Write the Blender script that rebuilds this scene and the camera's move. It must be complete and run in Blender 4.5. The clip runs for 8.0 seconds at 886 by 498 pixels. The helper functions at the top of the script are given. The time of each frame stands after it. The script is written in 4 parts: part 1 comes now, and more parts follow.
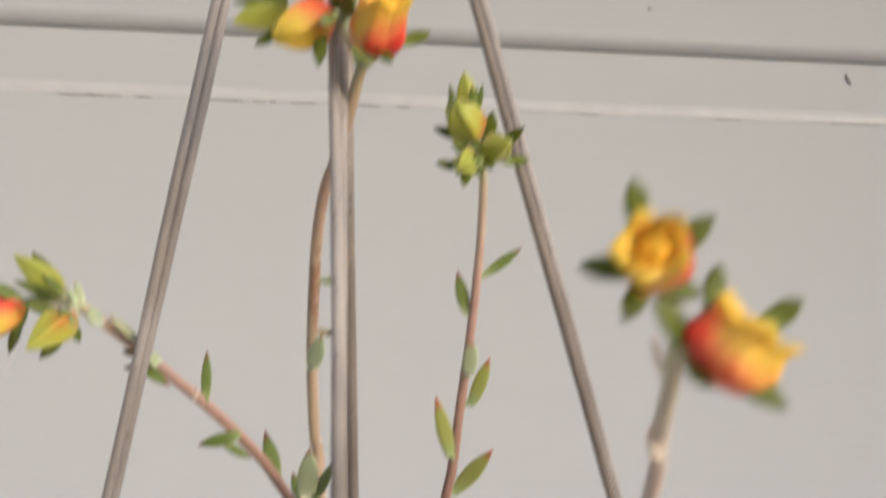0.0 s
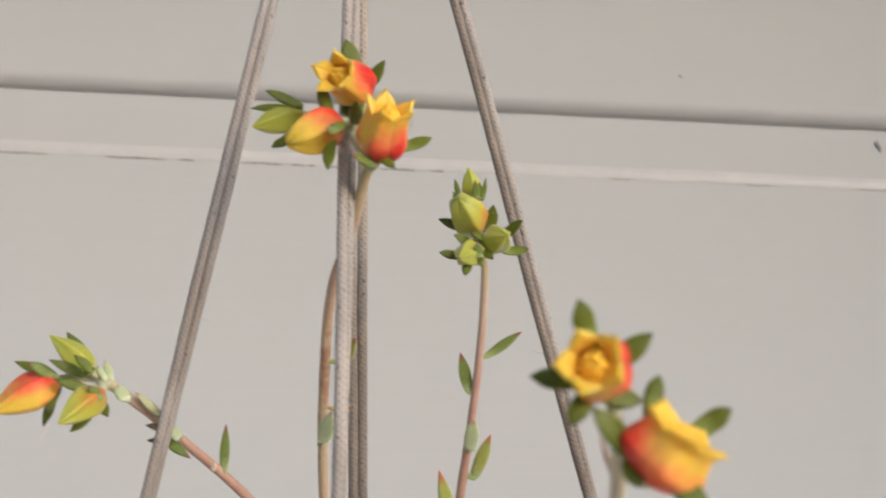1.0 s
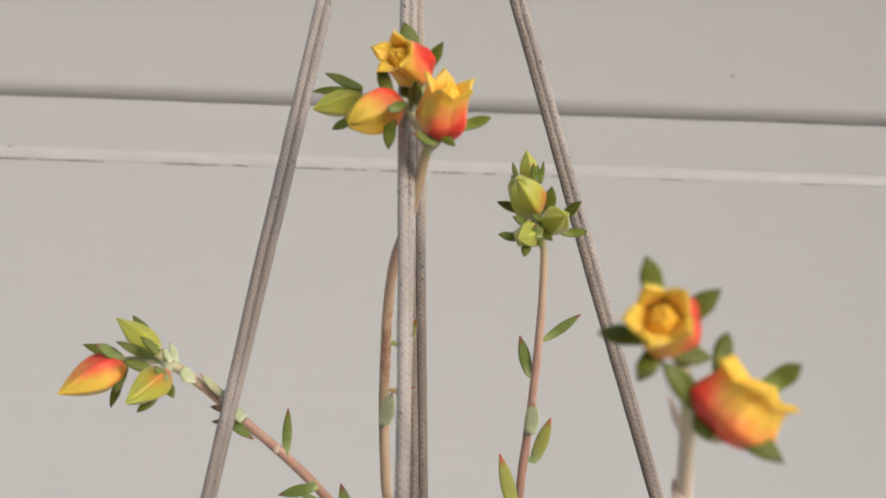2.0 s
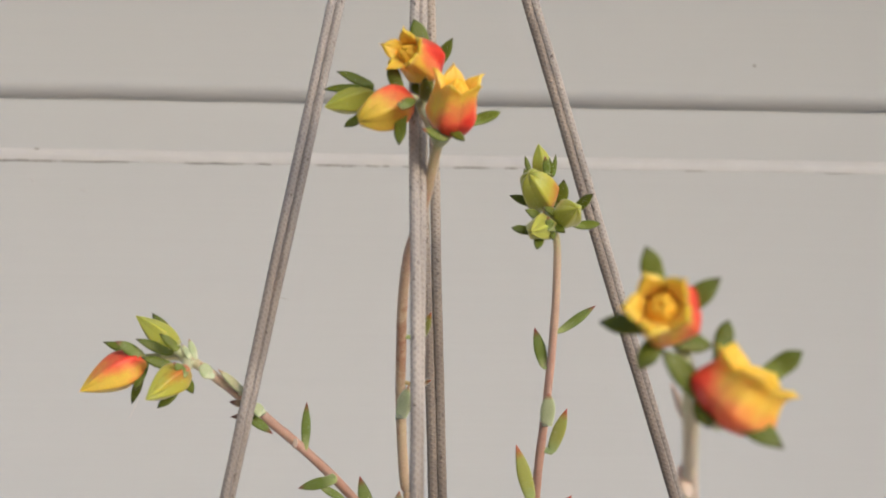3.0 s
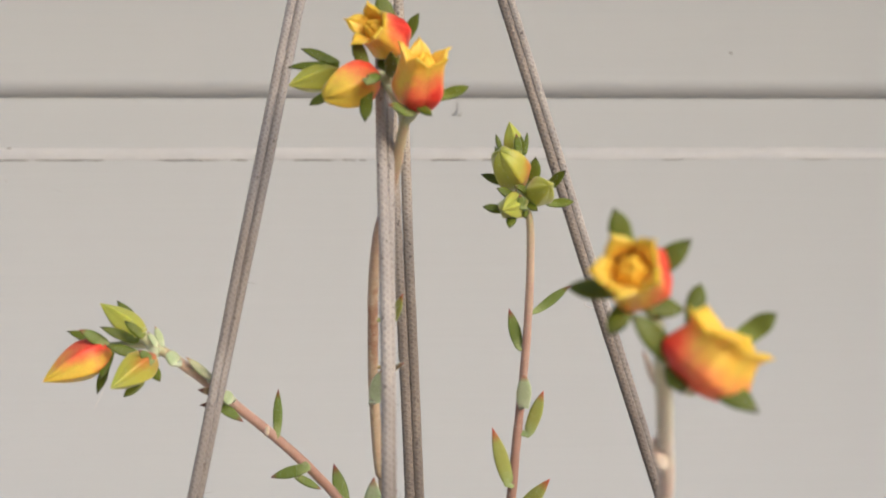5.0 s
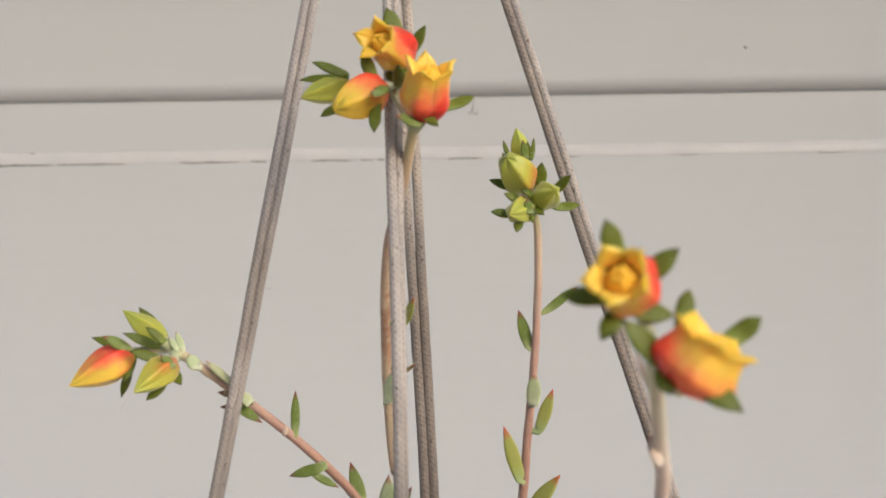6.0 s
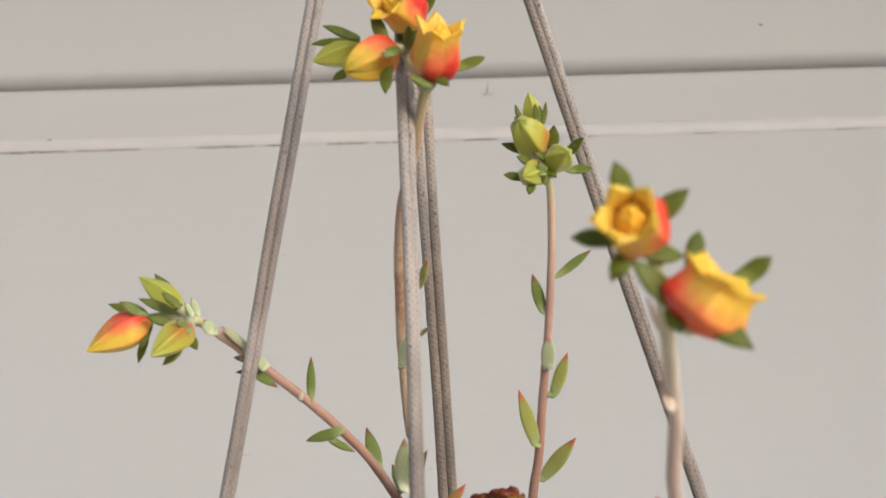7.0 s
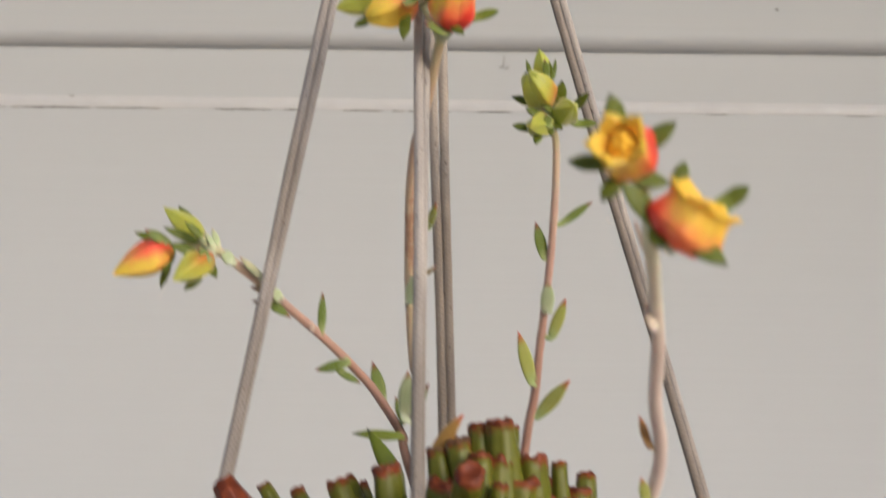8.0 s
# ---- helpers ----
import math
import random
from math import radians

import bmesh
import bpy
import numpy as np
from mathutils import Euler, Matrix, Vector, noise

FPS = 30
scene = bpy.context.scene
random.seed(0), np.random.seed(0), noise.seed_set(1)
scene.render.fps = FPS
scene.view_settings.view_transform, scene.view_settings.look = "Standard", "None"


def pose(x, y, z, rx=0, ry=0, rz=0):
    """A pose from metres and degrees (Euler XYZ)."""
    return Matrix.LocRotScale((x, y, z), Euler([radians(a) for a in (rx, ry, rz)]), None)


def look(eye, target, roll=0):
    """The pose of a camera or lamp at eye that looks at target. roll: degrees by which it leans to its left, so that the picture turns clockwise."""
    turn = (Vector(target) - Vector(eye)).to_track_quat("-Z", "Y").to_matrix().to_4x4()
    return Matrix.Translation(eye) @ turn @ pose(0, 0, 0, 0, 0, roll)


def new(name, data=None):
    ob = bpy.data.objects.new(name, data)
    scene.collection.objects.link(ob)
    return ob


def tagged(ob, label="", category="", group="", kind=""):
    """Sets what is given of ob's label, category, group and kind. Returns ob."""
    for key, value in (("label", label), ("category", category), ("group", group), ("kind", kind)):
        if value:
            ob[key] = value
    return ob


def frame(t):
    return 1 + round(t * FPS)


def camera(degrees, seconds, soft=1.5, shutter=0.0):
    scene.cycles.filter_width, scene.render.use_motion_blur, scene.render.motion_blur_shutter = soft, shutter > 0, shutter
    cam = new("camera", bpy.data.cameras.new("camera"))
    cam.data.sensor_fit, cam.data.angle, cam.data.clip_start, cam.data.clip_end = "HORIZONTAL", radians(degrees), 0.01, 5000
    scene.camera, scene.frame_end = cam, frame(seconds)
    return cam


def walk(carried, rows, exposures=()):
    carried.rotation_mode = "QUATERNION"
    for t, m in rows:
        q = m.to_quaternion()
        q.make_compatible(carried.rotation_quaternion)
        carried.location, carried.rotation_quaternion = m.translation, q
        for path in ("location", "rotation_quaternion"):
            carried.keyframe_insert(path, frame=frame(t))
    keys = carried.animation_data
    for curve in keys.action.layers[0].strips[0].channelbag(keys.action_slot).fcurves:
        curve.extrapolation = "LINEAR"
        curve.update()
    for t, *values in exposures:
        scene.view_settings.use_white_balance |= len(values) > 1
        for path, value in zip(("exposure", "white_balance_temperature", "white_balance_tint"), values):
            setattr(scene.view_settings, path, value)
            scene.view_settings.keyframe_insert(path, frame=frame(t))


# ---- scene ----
cam = camera(42.8, 8.0, soft=1.5, shutter=0.5)
cam.data.dof.use_dof = True
cam.data.dof.focus_distance = 0.33
cam.data.dof.aperture_fstop = 29.0
PATH = [
    (0, (0.01793, -0.22001, 1.50756), (0.05666, 0.06625, 1.58853), -0.79),
    (0.1, (0.02155, -0.22723, 1.51157), (0.05831, 0.05863, 1.59481), -0.59),
    (0.2, (0.02402, -0.23095, 1.51104), (0.05967, 0.05487, 1.59492), -0.30),
    (0.5, (0.02691, -0.23308, 1.50826), (0.06406, 0.05215, 1.59346), 0.20),
    (1, (0.02466, -0.23960, 1.50988), (0.05118, 0.04408, 1.60382), 0.51),
    (1.5, (0.02011, -0.23651, 1.50531), (0.04044, 0.04720, 1.60067), 0.94),
    (2.8, (0.02756, -0.24230, 1.50257), (0.03307, 0.04088, 1.60146), 0.38),
    (3, (0.02554, -0.24081, 1.50228), (0.03176, 0.04352, 1.59777), 0.44),
    (3.5, (0.02390, -0.23380, 1.50040), (0.03410, 0.05044, 1.59580), -0.02),
    (4, (0.01948, -0.23168, 1.50148), (0.03237, 0.05131, 1.60023), -0.19),
    (4.5, (0.02551, -0.23050, 1.50004), (0.04004, 0.05278, 1.59772), -0.79),
    (4.7, (0.02724, -0.23216, 1.50012), (0.04001, 0.05154, 1.59683), -0.89),
    (5.8, (0.02932, -0.24128, 1.49998), (0.03659, 0.04410, 1.59220), -1.18),
    (6, (0.03062, -0.24289, 1.49962), (0.03575, 0.04199, 1.59353), -1.35),
    (6.5, (0.03058, -0.24052, 1.49589), (0.03387, 0.04486, 1.58836), -1.22),
    (7, (0.03145, -0.24163, 1.49389), (0.03187, 0.04412, 1.58525), -1.68),
    (7.5, (0.03310, -0.24687, 1.49304), (0.02654, 0.03941, 1.58247), -1.18),
    (7.8, (0.02945, -0.25620, 1.48860), (0.01754, 0.02996, 1.57786), 0.50),
    (7.9, (0.03089, -0.25471, 1.48718), (0.02603, 0.03268, 1.57310), -0.00),
    (8, (0.03202, -0.25272, 1.48125), (0.02960, 0.03455, 1.56768), 0.86),
]
walk(cam, [(t, look(eye, target, roll)) for t, eye, target, roll in PATH], [(t, stops, 5540, 12.0) for t, stops in ((0.0, 0.54), (1.0, 0.52), (3.0, 0.47), (3.6, 0.58), (4.5, 0.57), (6.5, 0.55), (7.5, 0.57), (8.0, 0.48))])

# ---- world and sun: a bright overcast day, light from the right behind the camera ----
world = bpy.data.worlds.new("overcast_sky")
scene.world = world
world.use_nodes = True
wn = world.node_tree
sky = wn.nodes.new("ShaderNodeTexSky")
sky.sky_type, sky.sun_disc = "NISHITA", False
sky.sun_elevation, sky.sun_rotation = radians(7), radians(140)
sky.dust_density, sky.ozone_density, sky.air_density = 3.5, 1.0, 0.7
wn.nodes["Background"].inputs["Strength"].default_value = 0.15
wn.links.new(sky.outputs["Color"], wn.nodes["Background"].inputs["Color"])
sun_data = bpy.data.lights.new("sun", "SUN")
sun_data.energy, sun_data.angle, sun_data.color = 1.5, radians(60), (1.0, 0.968, 0.93)
sun = new("sun", sun_data)
sun.matrix_world = look((1.9, -2.3, 1.86), (0, 0, 1.5))


# ---- materials ----
def shader(name, rough=0.5, spec=0.5):
    m = bpy.data.materials.new(name)
    m.use_nodes = True
    b = m.node_tree.nodes["Principled BSDF"]
    b.inputs["Roughness"].default_value = rough
    b.inputs["Specular IOR Level"].default_value = spec
    return m, m.node_tree, b


def node(tree, kind, **inputs):
    n = tree.nodes.new("ShaderNode" + kind)
    for k, v in inputs.items():
        n.inputs[k.replace("_", " ")].default_value = v
    return n


def ramp(tree, src, stops):
    r = tree.nodes.new("ShaderNodeValToRGB")
    while len(r.color_ramp.elements) < len(stops):
        r.color_ramp.elements.new(0.5)
    for e, (pos, col) in zip(r.color_ramp.elements, stops):
        e.position, e.color = pos, (*col, 1)
    tree.links.new(src, r.inputs["Fac"])
    return r.outputs["Color"]


def mixed(tree, a, b, fac, mode="MIX"):
    m = tree.nodes.new("ShaderNodeMix")
    m.data_type, m.blend_type = "RGBA", mode
    for sock, v in ((m.inputs[6], a), (m.inputs[7], b)):
        if isinstance(v, tuple):
            sock.default_value = (*v, 1)
        else:
            tree.links.new(v, sock)
    if isinstance(fac, float):
        m.inputs[0].default_value = fac
    else:
        tree.links.new(fac, m.inputs[0])
    return m.outputs[2]


def math_node(tree, op, a, b=0.0):
    m = tree.nodes.new("ShaderNodeMath")
    m.operation = op
    for i, v in enumerate((a, b)):
        if isinstance(v, (int, float)):
            m.inputs[i].default_value = v
        else:
            tree.links.new(v, m.inputs[i])
    return m.outputs[0]


def coords(tree, scale=(1, 1, 1), which="Object"):
    tc = tree.nodes.new("ShaderNodeTexCoord")
    mp = tree.nodes.new("ShaderNodeMapping")
    mp.inputs["Scale"].default_value = scale
    tree.links.new(tc.outputs[which], mp.inputs["Vector"])
    return mp.outputs["Vector"]


def noise_at(tree, vec, scale, detail=3.0, rough=0.55):
    n = node(tree, "TexNoise", Scale=scale, Detail=detail, Roughness=rough)
    tree.links.new(vec, n.inputs["Vector"])
    return n.outputs["Fac"]


def bump(tree, bsdf, height, strength, distance):
    b = node(tree, "Bump", Strength=strength, Distance=distance)
    tree.links.new(height, b.inputs["Height"])
    tree.links.new(b.outputs["Normal"], bsdf.inputs["Normal"])


def uv_parts(tree):
    """u runs along a leaf, petal or stem; v is the pigment (0 plain, 1 blushed)."""
    uv = tree.nodes.new("ShaderNodeUVMap")
    uv.uv_map = "UVMap"
    s = tree.nodes.new("ShaderNodeSeparateXYZ")
    tree.links.new(uv.outputs["UV"], s.inputs[0])
    return s.outputs["X"], s.outputs["Y"]


def paint_material():
    m, t, b = shader("white_satin_paint", 0.62, 0.15)
    streak = noise_at(t, coords(t, (1.2, 1, 55)), 6.0, 4.0)
    cloud = noise_at(t, coords(t), 3.5, 3.0)
    speck = noise_at(t, coords(t), 420.0, 1.0)
    col = ramp(t, streak, [(0.25, (0.530, 0.541, 0.552)), (0.75, (0.546, 0.557, 0.568))])
    col = mixed(t, col, (0.512, 0.524, 0.520), math_node(t, "MULTIPLY", cloud, 0.6))
    dirt = ramp(t, speck, [(0.0, (0.0, 0.0, 0.0)), (0.79, (0.0, 0.0, 0.0)), (0.84, (1.0, 1.0, 1.0))])
    col = mixed(t, col, (0.42, 0.38, 0.34), math_node(t, "MULTIPLY", dirt, 0.35))
    t.links.new(col, b.inputs["Base Color"])
    both = math_node(t, "ADD", streak, math_node(t, "MULTIPLY", speck, 0.25))
    bump(t, b, both, 0.10, 0.0010)
    return m


def plain_material(name, dark, light, rough=0.8, scale=40.0, bumpy=0.3, dist=0.001):
    m, t, b = shader(name, rough, 0.3)
    n = noise_at(t, coords(t), scale, 5.0)
    t.links.new(ramp(t, n, [(0.3, dark), (0.7, light)]), b.inputs["Base Color"])
    bump(t, b, n, bumpy, dist)
    return m


def petal_material(name, stops, tipcol, sheen=0.08):
    m, t, b = shader(name, 0.42, 0.4)
    u, v = uv_parts(t)
    n = noise_at(t, coords(t, (260, 260, 260)), 1.0, 3.0)
    fine = noise_at(t, coords(t, (2400, 2400, 2400)), 1.0, 2.0)
    mottle = noise_at(t, coords(t, (900, 900, 420)), 1.0, 3.0)
    n = math_node(t, "ADD", math_node(t, "MULTIPLY", n, 0.65), math_node(t, "MULTIPLY", mottle, 0.35))
    pig = math_node(t, "ADD", v, math_node(t, "MULTIPLY", math_node(t, "SUBTRACT", n, 0.5), 0.75))
    col = ramp(t, pig, stops)
    tip = math_node(t, "MULTIPLY", math_node(t, "POWER", u, 9.0), 0.6)
    col = mixed(t, col, tipcol, tip)
    col = mixed(t, col, ramp(t, fine, [(0.3, (0.82, 0.82, 0.82)), (0.7, (1.0, 1.0, 1.0))]), 0.5, "MULTIPLY")
    t.links.new(col, b.inputs["Base Color"])
    b.inputs["Subsurface Weight"].default_value = 0.6
    b.inputs["Subsurface Radius"].default_value = (1.0, 0.75, 0.3)
    b.inputs["Subsurface Scale"].default_value = 0.002
    b.inputs["Sheen Weight"].default_value = sheen
    b.inputs["Sheen Roughness"].default_value = 0.4
    bump(t, b, fine, 0.15, 0.0002)
    return m


def leaf_material(name, base, mid, tip, tip_from=0.86, sheen=0.35, gloss=0.5, fade=0.1):
    """A fleshy leaf with a fine pale down; the tip is tinted."""
    m, t, b = shader(name, gloss, 0.35)
    u, v = uv_parts(t)
    n = noise_at(t, coords(t, (300, 300, 300)), 1.0, 3.0)
    fine = noise_at(t, coords(t, (3000, 3000, 3000)), 1.0, 2.0)
    oi = t.nodes.new("ShaderNodeObjectInfo")
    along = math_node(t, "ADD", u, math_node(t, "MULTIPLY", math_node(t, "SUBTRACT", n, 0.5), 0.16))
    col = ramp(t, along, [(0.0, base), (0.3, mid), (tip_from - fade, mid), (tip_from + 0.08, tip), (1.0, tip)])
    rnd = math_node(t, "MULTIPLY", oi.outputs["Random"], 0.22)
    col = mixed(t, col, tuple(min(1, c * 1.7 + 0.02) for c in mid), math_node(t, "MULTIPLY", rnd, math_node(t, "SUBTRACT", 1.0, u)))
    col = mixed(t, col, tip, math_node(t, "MULTIPLY", v, 0.8))
    col = mixed(t, col, ramp(t, fine, [(0.3, (0.75, 0.78, 0.75)), (0.7, (1.0, 1.0, 1.0))]), 0.6, "MULTIPLY")
    t.links.new(col, b.inputs["Base Color"])
    b.inputs["Sheen Weight"].default_value = sheen
    b.inputs["Sheen Roughness"].default_value = 0.35
    b.inputs["Sheen Tint"].default_value = (1.0, 1.0, 0.80, 1)
    b.inputs["Subsurface Weight"].default_value = 0.12
    b.inputs["Subsurface Radius"].default_value = (0.4, 1.0, 0.2)
    b.inputs["Subsurface Scale"].default_value = 0.001
    bump(t, b, fine, 0.25, 0.0002)
    return m


def stem_material(name, stops, sheen=0.3):
    m, t, b = shader(name, 0.5, 0.35)
    u, v = uv_parts(t)
    n = noise_at(t, coords(t, (500, 500, 90)), 1.0, 4.0)
    fine = noise_at(t, coords(t, (2600, 2600, 800)), 1.0, 2.0)
    along = math_node(t, "ADD", u, math_node(t, "MULTIPLY", math_node(t, "SUBTRACT", n, 0.5), 0.35))
    col = ramp(t, along, stops)
    col = mixed(t, col, ramp(t, fine, [(0.3, (0.78, 0.76, 0.75)), (0.7, (1.0, 1.0, 1.0))]), 0.6, "MULTIPLY")
    t.links.new(col, b.inputs["Base Color"])
    b.inputs["Sheen Weight"].default_value = sheen
    b.inputs["Sheen Roughness"].default_value = 0.35
    b.inputs["Subsurface Weight"].default_value = 0.1
    b.inputs["Subsurface Scale"].default_value = 0.001
    bump(t, b, fine, 0.3, 0.0002)
    return m


def cord_material(name="weathered_cotton_cord", tone=(1.0, 1.0, 1.0)):
    """Weathered cotton cord: a woven diamond relief along the strand, grey, with dark flecks."""
    m, t, b = shader(name, 0.85, 0.2)
    u, v = uv_parts(t)

    wander = noise_at(t, coords(t), 260.0, 2.0)

    def wave(sign):
        k = math_node(t, "ADD", math_node(t, "MULTIPLY", u, 4600.0), math_node(t, "MULTIPLY", v, sign * 4 * 2 * math.pi))
        k = math_node(t, "ADD", k, math_node(t, "MULTIPLY", wander, 9.0))
        return math_node(t, "SINE", k)
    weave = math_node(t, "MAXIMUM", wave(1), wave(-1))
    vec = coords(t)
    big = noise_at(t, vec, 70.0, 5.0)
    fine = noise_at(t, coords(t, (1, 1, 0.45)), 1100.0, 3.0)
    col = ramp(t, big, [(0.3, (0.39 * tone[0], 0.355 * tone[1], 0.325 * tone[2])), (0.7, (0.55 * tone[0], 0.505 * tone[1], 0.46 * tone[2]))])
    # crease shade of the weave, put into the colour besides the bump
    col = mixed(t, col, (0.24 * tone[0], 0.21 * tone[1], 0.185 * tone[2]), math_node(t, "MULTIPLY", ramp(t, math_node(t, "ADD", weave, 0.4), [(0.0, (1, 1, 1)), (0.5, (0, 0, 0))]), math_node(t, "MULTIPLY", big, 0.58)))
    fleck = ramp(t, fine, [(0.0, (0, 0, 0)), (0.63, (0, 0, 0)), (0.70, (1, 1, 1))])
    col = mixed(t, col, (0.10, 0.08, 0.07), math_node(t, "MULTIPLY", fleck, 0.8))
    # patchy brown, denser towards the foot of the cord
    low_brown = noise_at(t, coords(t, (1, 1, 0.5)), 26.0, 4.0)
    low_brown = math_node(t, "ADD", low_brown, math_node(t, "MULTIPLY", math_node(t, "SUBTRACT", 0.165, u), 2.7))
    col = mixed(t, col, (0.17, 0.135, 0.11), math_node(t, "MULTIPLY", ramp(t, low_brown, [(0.53, (0, 0, 0)), (0.69, (1, 1, 1))]), 0.62))
    t.links.new(col, b.inputs["Base Color"])
    h = math_node(t, "ADD", weave, math_node(t, "MULTIPLY", fine, 1.2))
    bump(t, b, h, 0.42, 0.00022)
    b.inputs["Sheen Weight"].default_value = 0.25
    return m


PAINT = paint_material()
CRACK = plain_material("dirt_in_the_crack", (0.07, 0.06, 0.05), (0.22, 0.19, 0.17), 0.95, 300.0)
# whiter than the wall paint: the bead's top-lit highlight as colour
BEAD_HIGHLIGHT = plain_material("highlit_bead_white", (0.595, 0.592, 0.595), (0.635, 0.631, 0.634), 0.3, 60.0, 0.15)
SMUDGE = plain_material("grey_dust", (0.22, 0.20, 0.18), (0.34, 0.32, 0.30), 0.95, 900.0)
DECK = plain_material("pale_concrete_floor", (0.62, 0.48, 0.35), (0.76, 0.61, 0.46), 0.8, 6.0)
GRASS = plain_material("dry_sandy_ground", (0.33, 0.30, 0.24), (0.46, 0.42, 0.35), 0.95, 1.5)
TERRACOTTA = plain_material("terracotta", (0.34, 0.16, 0.09), (0.45, 0.23, 0.14), 0.85, 30.0)
SOIL = plain_material("dark_potting_soil", (0.02, 0.015, 0.01), (0.07, 0.05, 0.035), 0.95, 300.0, 0.8, 0.002)
STEEL = plain_material("galvanised_steel", (0.35, 0.35, 0.35), (0.5, 0.5, 0.5), 0.4, 60.0)
STEEL.node_tree.nodes["Principled BSDF"].inputs["Metallic"].default_value = 1.0
CORD = cord_material(tone=(0.96, 0.95, 0.94))
LIGHT = cord_material("bleached_cotton_cord", (1.30, 1.30, 1.30))
# darker copy of the cord: its shaded side put into the colour
SHADED = cord_material("shaded_brown_cord", (0.64, 0.59, 0.54))
# browner copy for the back pair, which lies in shade; the shade is coloured in
SHADED_BACK = cord_material("shaded_back_cord", (0.90, 0.85, 0.78))
YELLOW, ORANGE, RED = (1.0, 0.60, 0.07), (1.0, 0.32, 0.085), (0.95, 0.125, 0.055)
PETAL = petal_material("orange_yellow_petal", [(0.20, YELLOW), (0.50, ORANGE), (0.80, RED), (1.0, (0.74, 0.045, 0.02))], (1.0, 0.62, 0.03))
GREENBUD = petal_material("lime_green_bud_petal", [(0.1, (0.49, 0.51, 0.075)), (0.5, (0.54, 0.48, 0.06)), (1.0, (0.60, 0.17, 0.035))], (0.45, 0.43, 0.04), 0.28)
INSIDE = plain_material("amber_flower_heart", (0.92, 0.46, 0.02), (1.0, 0.66, 0.05), 0.6, 900.0, 0.3, 0.0003)
SEPAL = leaf_material("dark_green_sepal", (0.19, 0.235, 0.030), (0.120, 0.150, 0.007), (0.055, 0.042, 0.018), 0.92, 0.15)
DOWNY = leaf_material("downy_green_leaf", (0.36, 0.41, 0.15), (0.165, 0.215, 0.035), (0.24, 0.045, 0.03), 0.86, 0.32)
RUDDY = leaf_material("yellow_green_leaf_with_red_tip", (0.32, 0.40, 0.16), (0.34, 0.35, 0.075), (0.45, 0.07, 0.03), 0.88, 0.25, 0.5, 0.14)
FUZZY = leaf_material("pale_woolly_leaf", (0.70, 0.74, 0.52), (0.52, 0.60, 0.34), (0.40, 0.12, 0.08), 0.9, 0.5)
BROWNED = leaf_material("browned_small_leaf", (0.42, 0.32, 0.18), (0.36, 0.25, 0.13), (0.12, 0.05, 0.03), 0.7, 0.3)
PALE = leaf_material("pale_withered_leaf", (0.70, 0.55, 0.45), (0.75, 0.58, 0.46), (0.66, 0.30, 0.20), 0.85, 0.6)
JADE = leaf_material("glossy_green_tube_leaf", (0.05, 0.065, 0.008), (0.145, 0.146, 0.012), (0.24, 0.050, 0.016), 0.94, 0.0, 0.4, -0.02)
WITHERED = plain_material("withered_brown_tip", (0.10, 0.05, 0.025), (0.24, 0.12, 0.06), 0.8, 300.0, 0.5, 0.0006)
JADE_TIP = plain_material("red_leaf_tip", (0.085, 0.018, 0.010), (0.27, 0.062, 0.020), 0.42, 330.0, 0.4, 0.0004)
STEM = stem_material("pinkish_brown_stem", [(0.0, (0.25, 0.125, 0.08)), (0.38, (0.46, 0.27, 0.20)), (0.62, (0.56, 0.36, 0.28)), (0.8, (0.66, 0.50, 0.36)), (1.0, (0.56, 0.53, 0.30))])
TANSTEM = stem_material("tan_stem", [(0.0, (0.50, 0.35, 0.24)), (0.32, (0.60, 0.47, 0.31)), (0.42, (0.38, 0.21, 0.13)), (0.5, (0.58, 0.44, 0.30)), (0.66, (0.53, 0.35, 0.26)), (0.85, (0.58, 0.46, 0.29)), (1.0, (0.52, 0.52, 0.27))])
PALESTEM = stem_material("pale_green_stem", [(0.0, (0.70, 0.56, 0.50)), (0.45, (0.76, 0.62, 0.54)), (0.7, (0.80, 0.72, 0.58)), (1.0, (0.74, 0.74, 0.48))], 0.1)
HUB = stem_material("downy_pale_green_stalk", [(0.0, (0.60, 0.62, 0.38)), (1.0, (0.62, 0.65, 0.40))], 0.3)


# ---- mesh helpers; places in millimetres, heights counted from 1.5 m ----
def mm(p):
    return Vector((p[0] / 1000, p[1] / 1000, 1.5 + p[2] / 1000))


ORIGIN = {}
DOWN = {}
DOWNY_NAMES = {"downy_green_leaf": 2.0, "pale_woolly_leaf": 3.0, "dark_green_sepal": 0.6, "yellow_green_leaf_with_red_tip": 3.0, "pinkish_brown_stem": 1.6, "tan_stem": 1.6, "pale_green_stem": 2.0, "downy_pale_green_stalk": 3.0, "lime_green_bud_petal": 0.3}


def collect_down(bm, material, parent):
    """Notes where fine hairs grow: so many to the square millimetre."""
    per = DOWNY_NAMES.get(material.name, 0.0)
    top = parent
    while top.parent:
        top = top.parent
    if not per or not top.name.startswith("flowering"):
        return
    rnd = random.Random(len(DOWN.get(top.name, ())))
    bm.normal_update()
    for f in bm.faces:
        want = f.calc_area() * 1e6 * per * 2.6
        for k in range(int(want) + (rnd.random() < want % 1)):
            c, a, b = [v.co for v in f.verts], rnd.random(), rnd.random()
            p = c[0].lerp(c[1], a).lerp(c[-1].lerp(c[2], a), b)
            DOWN.setdefault(top.name, []).append((p, f.normal.copy()))


